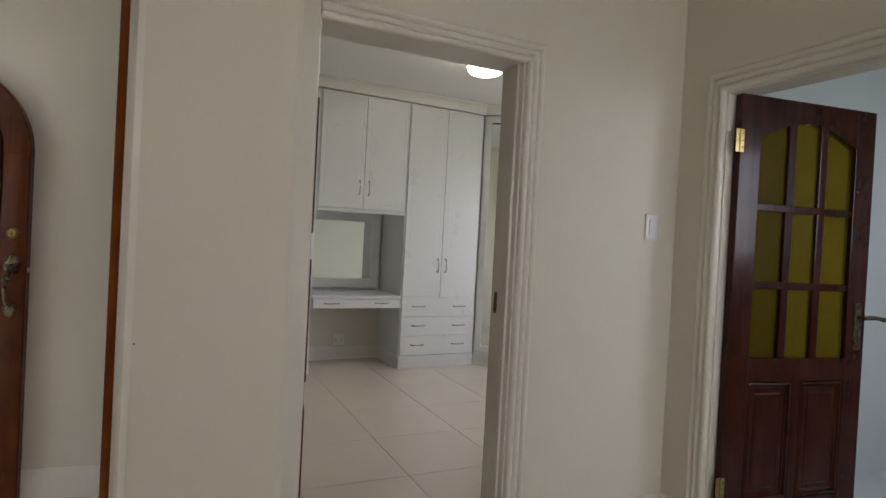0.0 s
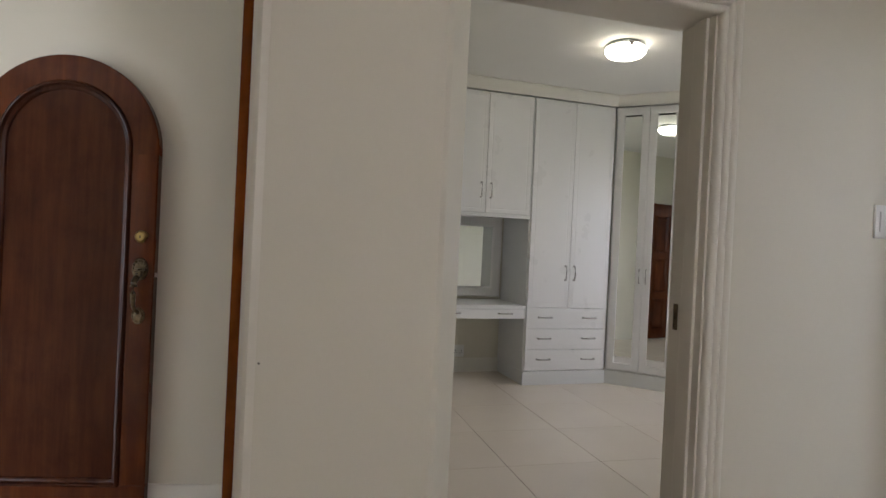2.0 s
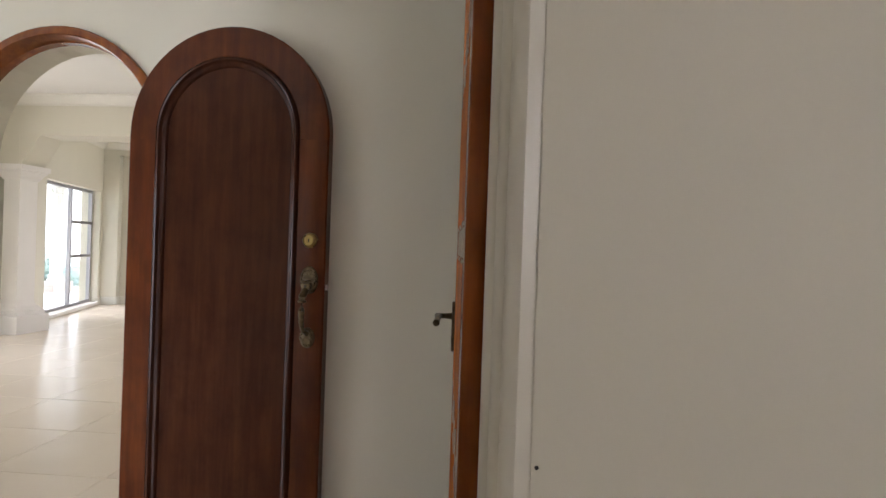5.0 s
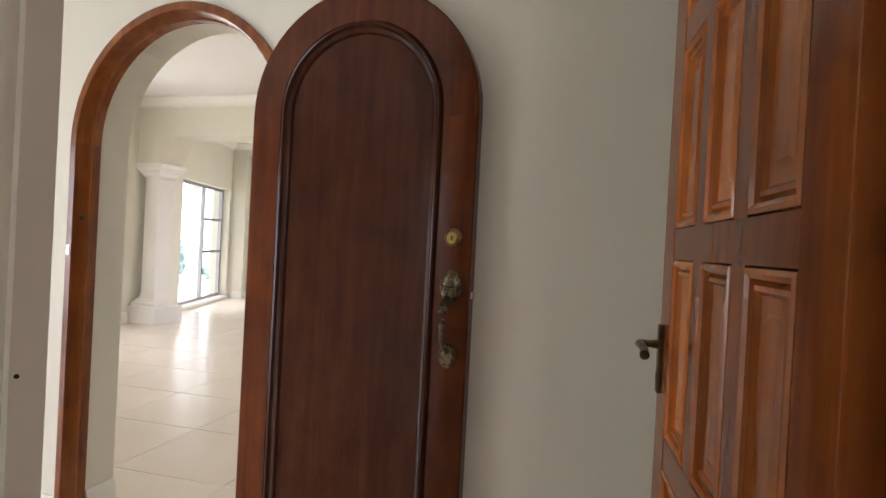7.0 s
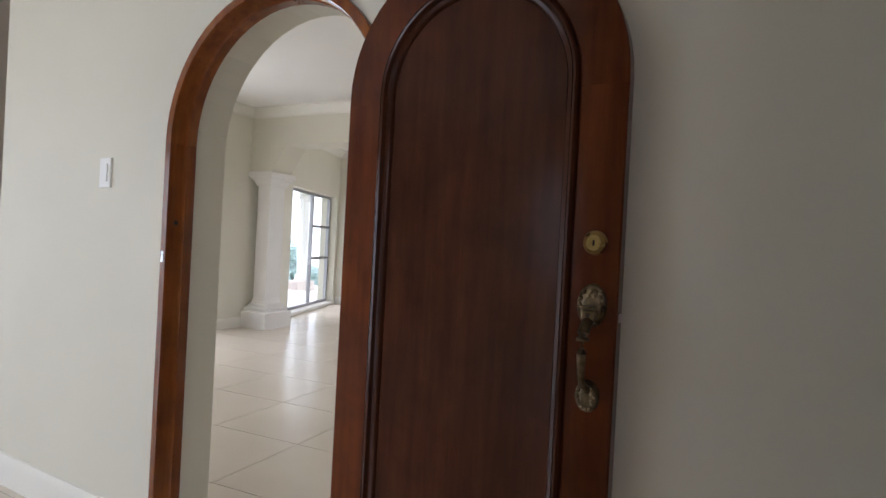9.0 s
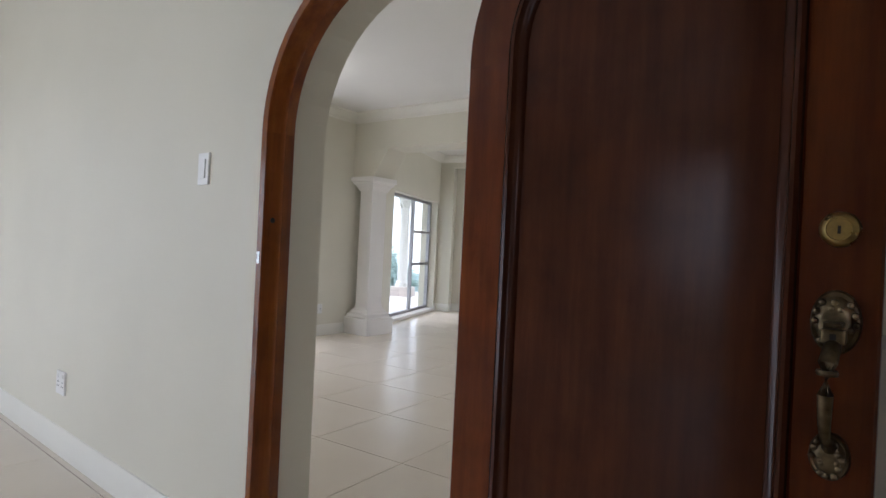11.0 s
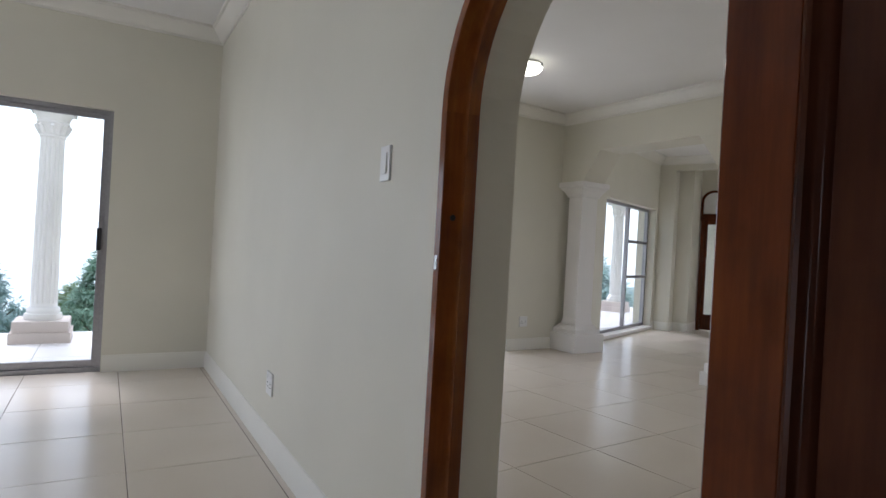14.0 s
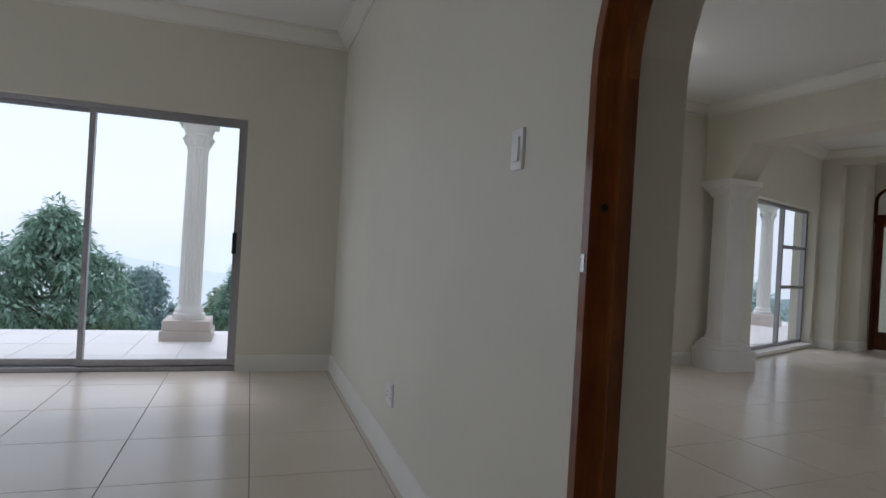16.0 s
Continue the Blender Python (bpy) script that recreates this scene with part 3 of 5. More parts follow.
def room_column(x0, x1, west, east, label):
    """A square plastered column under the beam; west/east: gussets rise on that side."""
    c = thing("column", BEAM @ pose((x0 + x1) / 2, 0.19, 0), label, "column", "columns under the beam", "structure")
    hw = (x1 - x0) / 2

    def rect(d, z):
        return [(-hw - d, -0.16 - d, z), (hw + d, -0.16 - d, z), (hw + d, 0.16 + d, z), (-hw - d, 0.16 + d, z)]
    part("base", loft(bmesh.new(), [rect(0.09, -0.01), rect(0.09, 0.205), rect(0.084, 0.215), rect(0.055, 0.222), rect(0.055, 0.262), rect(0.046, 0.272), rect(0.03, 0.276), rect(0.02, 0.30), rect(0.0, 0.32)], True, True), PLASTER, c)
    part("shaft", loft(bmesh.new(), [rect(-0.004, 0.31), rect(-0.02, 0.36), rect(-0.025, 0.40), rect(-0.025, 1.91)], True, True), PLASTER, c)
    part("capital", loft(bmesh.new(), [rect(-0.024, 1.87), rect(-0.008, 1.872), rect(-0.008, 1.89), rect(0.0, 1.895), rect(0.012, 1.925), rect(0.036, 1.955), rect(0.05, 1.965), rect(0.05, 1.985), rect(0.07, 1.99), rect(0.07, 2.05)], True, True), PLASTER, c)
    for side in ([1] if east else []) + ([-1] if west else []):
        part("gusset", loft(bmesh.new(), [[(side * (hw - 0.002), y, 2.05), (side * (hw + 0.02), y, 2.05), (side * (hw + 0.26), y, 2.402), (side * (hw - 0.002), y, 2.402)] for y in (-0.186, 0.186)], True, True), WALL, c)
    part("impost", boxed(-hw - (0 if west else 0.2), hw, -0.188, 0.188, 2.045, 2.402), WALL, c)
    return c


room_column(-0.02, 0.24, False, True, "white plastered square column set against the wall")


def fluted_column(x, y):
    """A turned, fluted column on a square stepped base, with the gussets of the beam above it."""
    c = thing("column", BEAM @ pose(x, y, 0), "white fluted round column on a square stepped base", "column", "columns under the beam", "structure")
    part("plinth", boxed(-0.262, 0.262, -0.23, 0.23, -0.01, 0.125, bevel=0.008), PLASTER, c)
    part("plinth_top", boxed(-0.235, 0.235, -0.205, 0.205, 0.123, 0.205, bevel=0.008), PLASTER, c)
    part("base", lathe(bmesh.new(), [(0.165, 0.2), (0.172, 0.215), (0.17, 0.24), (0.148, 0.252), (0.146, 0.268), (0.155, 0.285), (0.15, 0.305), (0.128, 0.32), (0.118, 0.36)], sides=40), PLASTER, c, "", True)
    part("shaft", lathe(bmesh.new(), [(0.117, 0.35), (0.116, 0.40), (0.112, 1.0), (0.102, 1.76), (0.105, 1.79)], sides=112, flutes=16, depth=0.013), PLASTER, c, "fluted shaft", True)
    cap = part("capital", lathe(bmesh.new(), [(0.102, 1.78), (0.114, 1.785), (0.116, 1.80), (0.106, 1.812), (0.108, 1.84), (0.128, 1.89), (0.15, 1.92), (0.145, 1.94), (0.165, 1.985)], sides=40), PLASTER, c, "white capital with scrolled leaves", True)
    for k in range(8):
        ca, sa = math.cos(math.pi * k / 4), math.sin(math.pi * k / 4)
        part("leaf", tube(bmesh.new(), [(q * ca, q * sa, z) for q, z in ((0.106, 1.82), (0.122, 1.87), (0.152, 1.90), (0.162, 1.885))], [0.02, 0.026, 0.02, 0.010], 8), PLASTER, cap, "", True)
    part("abacus", boxed(-0.19, 0.19, -0.186, 0.186, 1.98, 2.046, bevel=0.006), PLASTER, c)
    for side in (1, -1):
        part("gusset", loft(bmesh.new(), [[(side * 0.168, q, 2.05), (side * 0.19, q, 2.05), (side * 0.43, q, 2.402), (side * 0.168, q, 2.402)] for q in (-0.186, 0.186)], True, True), WALL, c)
    part("impost", boxed(-0.17, 0.17, -0.188, 0.188, 2.045, 2.402), WALL, c)
    return c


fluted_column(2.17, 0.19)
# unseen slab added to keep sky light off the wall behind door_5
structure("ceiling_porch", turned(LIVING, boxed(-1.6, 4.0, 0.9, 2.4, 2.9, 3.0)), CEIL, "white slab added over the porch to shade the wall below", "ceiling")
structure("wall_porch", turned(LIVING, boxed(0.0, 4.0, 2.2, 2.4, -0.05, 3.0)), WALL, "cream plaster wall beyond the glazed door", "wall")


# ---- doors ----
def ring_rect(w, h, inset, y, cx=0.0, cz=0.0):
    return [(cx - w / 2 + inset, y, cz - h / 2 + inset), (cx + w / 2 - inset, y, cz - h / 2 + inset), (cx + w / 2 - inset, y, cz + h / 2 - inset), (cx - w / 2 + inset, y, cz + h / 2 - inset)]


def raised_panel(w, h, y0, face):
    """A fielded panel with a fluted moulding; face: +1 or -1, the way it looks along y."""
    prof = [(0.0, 0.0), (0.004, 0.011), (0.010, 0.013), (0.016, 0.009), (0.019, 0.001), (0.023, 0.006), (0.029, 0.007), (0.034, 0.0), (0.038, -0.006), (0.060, 0.003), (0.064, 0.003)]
    return loft(bmesh.new(), [ring_rect(w, h, i, y0 + face * d) for i, d in prof], True, True)


def lever(parent, x, z, face, y0, mat, label, way=-1, k=1.0):
    hd = part("handle", boxed(x - 0.021 * k, x + 0.021 * k, min(y0, y0 + face * 0.008), max(y0, y0 + face * 0.008), z - 0.155 * k, z + 0.065 * k, bevel=0.0035), mat, parent, label)
    part("lever", tube(bmesh.new(), [(x, y0, z), (x, y0 + face * 0.025, z), (x, y0 + face * 0.04, z), (x + way * 0.03, y0 + face * 0.047, z + 0.003), (x + way * 0.07, y0 + face * 0.045, z + 0.001), (x + way * 0.11, y0 + face * 0.049, z - 0.006)], [q * (0.4 + 0.6 * k) for q in (0.014, 0.009, 0.010, 0.011, 0.009, 0.012)], 10), mat, hd, "", True)
    part("keyhole", boxed(x - 0.004, x + 0.004, y0 + face * 0.0075, y0 + face * 0.0088, z - 0.115 * k, z - 0.09 * k), DARKHOLE, hd)
    return hd


def hinge(parent, x, y, z, mat):
    h = part("hinge", boxed(x - 0.022, x + 0.022, y - 0.0015, y + 0.0015, z - 0.05, z + 0.05, bevel=0.0008), mat, parent, "brass butt hinge")
    part("knuckle", tube(bmesh.new(), [(x, y, z - 0.05), (x, y, z + 0.05)], [0.006, 0.006], 10), mat, h)
    for dz in (-0.03, 0.0, 0.03):
        part("screw", lathe(bmesh.new(), [(0.004, -0.0006), (0.004, 0.0008)], (x + 0.013, y - 0.0015, z + dz), 10, "y"), DARKHOLE, h)


def panelled_door(at, label, mat, w=0.76, h=2.02):
    """Leaf from the hinge at the origin along +x; three columns and five rows of panels."""
    d = thing("door_1", at, label, "door", "", "structure")
    th, st, mu = 0.04, 0.095, 0.052
    cw = (w - 2 * st - 2 * mu) / 3
    part("stile", boxed(0, st, 0, th, 0.008, h, bevel=0.003), mat, d)
    part("stile", boxed(w - st, w, 0, th, 0.008, h, bevel=0.003), mat, d)
    rails = [(0.008, 0.07), (0.43, 0.49), (0.81, 0.866), (1.206, 1.262), (1.60, 1.655), (1.93, h)]
    for z0, z1 in rails:
        part("rail", boxed(st, w - st, 0.0012, th - 0.0012, z0, z1), mat, d)
    rows = [(rails[i][1], rails[i + 1][0]) for i in range(5)]
    for z0, z1 in rows:
        for i in range(2):
            x0 = st + cw * (i + 1) + mu * i
            part("mullion", boxed(x0, x0 + mu, 0.0016, th - 0.0016, z0, z1), mat, d)
        front = finish(raised_panel(cw + 0.002, z1 - z0 + 0.002, 0.0, 1))
        for i in range(3):
            xc = st + cw * (i + 0.5) + mu * i
            p = part("panel", front, HONEY, d, "", False, pose(xc, th - 0.012, (z0 + z1) / 2))
            part("panel_back", boxed(-cw / 2, cw / 2, -0.016, -0.004, -(z1 - z0) / 2, (z1 - z0) / 2), mat, p)
    return d


# honey varnished door of the passage, standing open
door_1 = panelled_door(pose(-0.319, 2.612, 0, 0, 0, 98.7), "open honey varnished wooden door with fifteen panels", RAILWOOD)
lever(door_1, 0.728, 1.035, 1, 0.04, BRONZE, "antique bronze lever handle on a narrow plate", -1, 0.62)
for z in (0.25, 1.75):
    hinge(door_1, 0.0, -0.002, z, BRASS)


def arch_outline(hw, base, spring, inset, y, n=28):
    """A closed round-headed outline in x and z, drawn in by inset."""
    rr = hw - inset
    pts = [(-rr, y, base + inset), (rr, y, base + inset)]
    return pts + [(rr * math.cos(math.pi * k / n), y, spring + rr * math.sin(math.pi * k / n)) for k in range(n + 1)]


def arch_leg(hw, spring, inset, y, n=28):
    """An open round-headed line from the floor up, round and down."""
    rr = hw - inset
    arc = [(-rr * math.cos(math.pi * k / n), y, spring + rr * math.sin(math.pi * k / n)) for k in range(n + 1)]
    return [(-rr, y, -0.005), *arc, (rr, y, -0.005)]


# arched wooden frame in the arch wall
trim = thing("trim_arch_frame", pose(AC, AY, 0), "honey brown varnished wooden arched door frame", "door frame", "", "structure")
SECTION = [(0.0, 0.002), (0.0, -0.018), (0.004, -0.022), (0.031, -0.022), (0.035, -0.017), (0.037, 0.030), (0.046, 0.040), (0.047, 0.076), (0.030, 0.078)]
for nm, lo, hi in (("jamb", 0, 1), ("jamb", 29, 30), ("head", 1, 29)):
    rings = []
    for i, y in SECTION:
        pts = arch_leg(AW, AZ, i, y)
        rings.append(pts[lo:hi + 1])
    rings = rings + [rings[0]]
    part(nm, loft(bmesh.new(), rings, False, False), ARCHWOOD, trim, "", True)
part("strike_plate", boxed(-AW + 0.008, -AW + 0.022, -0.0235, -0.0215, 1.095, 1.135), CHROME, trim, "small steel strike plate")
part("bolt_hole", lathe(bmesh.new(), [(0.009, -0.001), (0.009, 0.001)], (-AW + 0.0365, 0.012, 1.24), 12, "x"), DARKHOLE, trim)

# round-headed leaf, folded back against the wall
LW, LS, LT = 0.3875, 1.6065, 0.042
leaf = thing("door_2", pose(-1.3695, 3.679, 0), "open round-headed dark varnished wooden door leaf", "door", "", "structure")


def arch_band(i0, i1, y0, y1, seg):
    """A piece of the leaf's border between two insets: one stile, the head or the foot."""
    rings = []
    for i, y in ((i0, y0 + 0.004), (i0 + 0.004, y0), (i1 - 0.006, y0), (i1, y0 + 0.006), (i1, y1), (i0, y1), (i0, y0 + 0.004)):
        o = arch_outline(LW, 0.01, LS, i, y)
        if seg == "right":
            pts = [(LW - i, y, 0.1535), (LW - i, y, LS - 0.02)]
        elif seg == "left":
            pts = [(-LW + i, y, 0.1535), (-LW + i, y, LS - 0.02)]
        else:
            pts = [(LW - i, y, LS - 0.0195)] + o[2:] + [(-LW + i, y, LS - 0.0195)]
        rings.append(pts)
    return loft(bmesh.new(), rings, False, False)


STILE = 0.112
part("stile", arch_band(0, STILE, 0, LT, "right"), REDWOOD, leaf, "", True)
part("stile", arch_band(0, STILE, 0, LT, "left"), REDWOOD, leaf, "", True)
part("head", arch_band(0, STILE, 0, LT, "head"), REDWOOD, leaf, "", True)
part("bottom_rail", boxed(-LW, LW, 0.0, LT, 0.01, 0.153, bevel=0.004), REDWOOD, leaf)
MOULD = [(STILE - 0.003, 0.006), (STILE, -0.007), (STILE + 0.006, -0.011), (STILE + 0.012, -0.009), (STILE + 0.016, 0.0), (STILE + 0.020, 0.004), (STILE + 0.026, 0.005), (STILE + 0.032, 0.011), (STILE + 0.034, 0.018)]
part("moulding", loft(bmesh.new(), [arch_outline(LW, 0.147 - STILE, LS, i, y) for i, y in MOULD], True, False), DARKWOOD, leaf, "dark fluted moulding round the panel", True)
part("panel", loft(bmesh.new(), [arch_outline(LW, 0.147 - STILE, LS, i, y) for i, y in ((STILE + 0.002, 0.032), (STILE + 0.030, 0.0165))], True, True), DARKWOOD, leaf, "plain dark red-brown panel")
lx = 0.332
bolt = part("deadbolt", lathe(bmesh.new(), [(0.027, 0.0), (0.027, -0.006), (0.024, -0.014), (0.017, -0.019), (0.016, -0.016), (0.0155, -0.0165), (0.0, -0.0165)][:-1] + [(0.002, -0.0165)], (lx, 0, 1.232), 24, "y"), BRASS, leaf, "round brass deadbolt cylinder", True)
part("keyway", boxed(lx - 0.002, lx + 0.002, -0.018, -0.016, 1.225, 1.237), DARKHOLE, bolt)


def rosette(z, w, h, label, parent, seed):
    rnd = random.Random(seed)
    ros = part("escutcheon", lathe(bmesh.new(), [(1.0, 0.0), (1.0, -0.003), (0.93, -0.006), (0.86, -0.0045), (0.80, -0.0045), (0.7, -0.009), (0.45, -0.012), (0.05, -0.0125)], (lx, 0, z), 28, "y", sx=w, sy=h), BRONZE, parent, label, True)
    bm = bmesh.new()
    for k in range(16):
        a = 2 * math.pi * k / 16 + rnd.uniform(-0.1, 0.1)
        q = rnd.choice((0.45, 0.62, 0.8))
        c = (lx + math.cos(a) * w * q, -0.008, z + math.sin(a) * h * q)
        lathe(bm, [(0.0055, 0.0), (0.0045, -0.004), (0.001, -0.006)], c, 8, "y")
    part("relief", bm, BRONZE, ros, "", True)
    return ros


es = rosette(1.092, 0.033, 0.049, "oval cast bronze escutcheon with leaf relief", leaf, 3)
part("thumb_latch", boxed(lx - 0.016, lx + 0.016, -0.035, -0.010, 1.062, 1.084, bevel=0.004), BRONZE, es, "", False)
part("thumb_piece", boxed(lx - 0.012, lx + 0.012, -0.05, -0.012, 1.088, 1.094, bevel=0.002), BRONZE, es)
part("keyhole", boxed(lx - 0.004, lx + 0.004, -0.0365, -0.034, 1.068, 1.077), DARKHOLE, es)
part("grip", tube(bmesh.new(), [(lx, -0.012, 1.064), (lx, -0.036, 1.056), (lx - 0.003, -0.051, 1.036), (lx - 0.004, -0.053, 0.99), (lx - 0.004, -0.049, 0.945), (lx - 0.003, -0.038, 0.922), (lx, -0.02, 0.912), (lx, -0.008, 0.905)], [0.010, 0.012, 0.0125, 0.0105, 0.0085, 0.007, 0.0075, 0.011], 12), BRONZE, leaf, "curved antique bronze pull grip", True)
part("grip_collar", lathe(bmesh.new(), [(0.013, -0.004), (0.0145, 0.0), (0.013, 0.004)], (lx - 0.003, -0.052, 1.022), 14), BRONZE, leaf, "", True)
rosette(0.890, 0.027, 0.036, "oval cast bronze rosette below the grip", leaf, 9)
part("edge_latch", boxed(LW - 0.001, LW + 0.006, 0.012, 0.030, 1.058, 1.078, bevel=0.002), CHROME, leaf, "small steel latch in the leaf's edge")


# bathroom door: nine amber panes above two panels
def glazed_door(at, w=0.79, h=2.015):
    d = thing("door_3", at, "open dark mahogany door with nine amber glass panes", "door", "", "structure")
    th, st = 0.04, 0.115
    part("stile", boxed(0, st, 0, th, 0.01, h, bevel=0.003), MAHOG, d)
    part("stile", boxed(w - st, w, 0, th, 0.01, h, bevel=0.003), MAHOG, d)
    part("lock_rail", boxed(st, w - st, 0.001, th - 0.001, 0.74, 0.845), MAHOG, d)
    part("bottom_rail", boxed(st, w - st, 0.001, th - 0.001, 0.01, 0.2), MAHOG, d)
    zt = h - 0.185
    bm = bmesh.new()
    n = 12
    lo = [(st + (w - 2 * st) * k / n, zt + 0.09 * math.sin(math.pi * k / n)) for k in range(n + 1)]
    loft(bm, [[(x, y, z) for x, z in lo] + [(w - st, y, h), (st, y, h)] for y in (0.001, th - 0.001)], True, True)
    part("top_rail", bm, MAHOG, d)
    gw = (w - 2 * st) / 3
    zs = [0.845, 1.175, 1.525, zt + 0.02]
    for k in (1, 2):
        part("glazing_bar", boxed(st + gw * k - 0.023, st + gw * k + 0.023, 0.006, th - 0.006, 0.845, zt + 0.085, bevel=0.006), MAHOG, d)
        part("glazing_bar", boxed(st, w - st, 0.004, th - 0.004, zs[k] - 0.017, zs[k] + 0.017, bevel=0.005), MAHOG, d)
    for k in range(3):
        for j in range(3):
            top_z = zs[j + 1] if j < 2 else zt + 0.088
            p = part("pane", boxed(st + gw * k + 0.004, st + gw * (k + 1) - 0.004, 0.017, 0.021, zs[j], top_z), AMBER, d, "amber textured glass pane")
    part("mullion", boxed(w / 2 - 0.025, w / 2 + 0.025, 0.0015, th - 0.0015, 0.2, 0.74), MAHOG, d)
    for xc in ((st + w / 2 - 0.025) / 2, (w - st + w / 2 + 0.025) / 2):
        m = finish(raised_panel((w - 2 * st - 0.05) / 2, 0.54, 0.0, -1))
        part("panel", m, MAHOG, d, "", False, pose(xc, 0.012, 0.47))
    lever(d, w - 0.05, 1.04, -1, 0.0, BRONZE, "dull bronze lever handle on a long plate", 1)
    for z in (0.27, 1.807):
        hinge(d, -0.006, -0.003, z, BRASS)
    return d


glazed_door(pose(2.05, 2.792, 0, 0, 0, 1.8))

# bedroom door leaf, standing open along the wall
d4 = thing("door_4", pose(0.243, 2.925, 0, 0, 0, 91), "open red-brown wooden bedroom door leaf", "door", "", "structure")
part("leaf", boxed(0, 0.88, 0.0, 0.04, 0.01, 2.03, bevel=0.003), REDWOOD, d4)
for z0, z1 in ((0.15, 0.6), (0.7, 1.2), (1.3, 1.85)):
    for x0 in (0.11, 0.45):
        part("panel", finish(raised_panel(0.26, z1 - z0, 0.0, -1)), REDWOOD, d4, "", False, pose(x0 + 0.13, 0.0, (z0 + z1) / 2))

# far glazed door of the living room, under an arched fanlight
d5 = thing("door_5", LIVING @ pose(0.52, 0.70, 0), "glazed red-brown wooden door under an arched fanlight", "door", "", "structure")
part("frame", boxed(0, 0.055, -0.03, 0.07, 0, 1.95, bevel=0.004), REDWOOD, d5)
part("frame", boxed(0.665, 0.72, -0.03, 0.07, 0, 1.95, bevel=0.004), REDWOOD, d5)
part("head", boxed(-0.012, 0.732, -0.035, 0.07, 1.88, 1.96, bevel=0.004), REDWOOD, d5)
dl = part("leaf", boxed(0.057, 0.105, 0.0, 0.04, 0.02, 1.88, bevel=0.003), REDWOOD, d5)
part("stile", boxed(0.615, 0.663, 0.0, 0.04, 0.02, 1.88, bevel=0.003), REDWOOD, dl)
part("bottom_rail", boxed(0.105, 0.615, 0.001, 0.039, 0.02, 0.28), REDWOOD, dl)
part("top_rail", boxed(0.105, 0.615, 0.001, 0.039, 1.82, 1.88), REDWOOD, dl)
g = part("pane", boxed(0.10, 0.62, 0.018, 0.022, 0.275, 1.825), GLASS, dl)
g.visible_shadow = False
part("pull_handle", tube(bmesh.new(), [(0.12, 0, 1.25), (0.12, -0.05, 1.25), (0.12, -0.05, 0.95), (0.12, 0, 0.95)], [0.010] * 4, 8), CHROME, d5, "steel pull handle")
bm = bmesh.new()
loft(bm, [arch_outline(0.20, 1.96, 2.20, i, y) for i, y in ((0.0, -0.002), (0.0, -0.03), (0.04, -0.03), (0.04, 0.01))], True, False)
part("fanlight_frame", bm, REDWOOD, d5, "arched red-brown fanlight frame", True, pose(0.19, 0, 0))
part("fanlight_pane", loft(bmesh.new(), [arch_outline(0.20, 1.96, 2.20, 0.035, y) for y in (-0.006, -0.003)], True, True), WHITEPL, d5, "", False, pose(0.19, 0, 0))


# ---- windows ----
def alu_bar(bm, *a):
    return box(bm, *a, bevel=0.003)


# lounge sliding door to the veranda
w1 = thing("window_1", pose(WX - 0.10, 0, 0), "grey aluminium sliding glass door to the veranda", "sliding door", "", "structure")
part("head_track", alu_bar(bmesh.new(), -0.05, 0.05, -0.6, 2.944, 2.085, 2.122), ALU, w1)
part("sill_track", alu_bar(bmesh.new(), -0.06, 0.06, -0.6, 2.944, -0.01, 0.035), ALU, w1)
part("jamb", alu_bar(bmesh.new(), -0.05, 0.05, 2.914, 2.944, 0.03, 2.09), ALU, w1)
part("jamb", alu_bar(bmesh.new(), -0.05, 0.05, -0.6, -0.55, 0.03, 2.075), ALU, w1)
for y0, y1, dx in ((1.76, 2.918, 0.018), (0.60, 1.80, -0.022), (-0.56, 0.62, 0.018)):
    s = part("sash", alu_bar(bmesh.new(), dx - 0.016, dx + 0.016, y0, y0 + 0.042, 0.036, 2.086), ALU, w1)
    part("stile", alu_bar(bmesh.new(), dx - 0.016, dx + 0.016, y1 - 0.042, y1, 0.036, 2.086), ALU, s)
    part("rail", alu_bar(bmesh.new(), dx - 0.015, dx + 0.015, y0 + 0.042, y1 - 0.042, 2.052, 2.085), ALU, s)
    part("rail", alu_bar(bmesh.new(), dx - 0.015, dx + 0.015, y0 + 0.042, y1 - 0.042, 0.037, 0.09), ALU, s)
    g = part("pane", boxed(dx - 0.003, dx + 0.003, y0 + 0.04, y1 - 0.04, 0.085, 2.056), GLASS, s)
    g.visible_shadow = False
part("handle", boxed(0.034, 0.066, 2.868, 2.902, 0.985, 1.165, bevel=0.006), BLACK, w1, "black plastic pull handle")

# dining sliding door, seen only by its edge
w2 = thing("window_2", DINE @ pose(-0.10, -7.24, 0), "grey aluminium sliding glass door of the dining room", "sliding door", "", "structure")
part("frame", alu_bar(bmesh.new(), -0.04, 0.04, 4.6, 7.02, 2.05, 2.10), ALU, w2)
part("frame", alu_bar(bmesh.new(), -0.04, 0.04, 6.97, 7.02, 0.0, 2.05), ALU, w2)
part("frame", alu_bar(bmesh.new(), -0.04, 0.04, 4.6, 4.65, 0.0, 2.05), ALU, w2)
g = part("pane", boxed(-0.003, 0.003, 4.65, 6.97, 0.02, 2.05), GLASS, w2)
g.visible_shadow = False

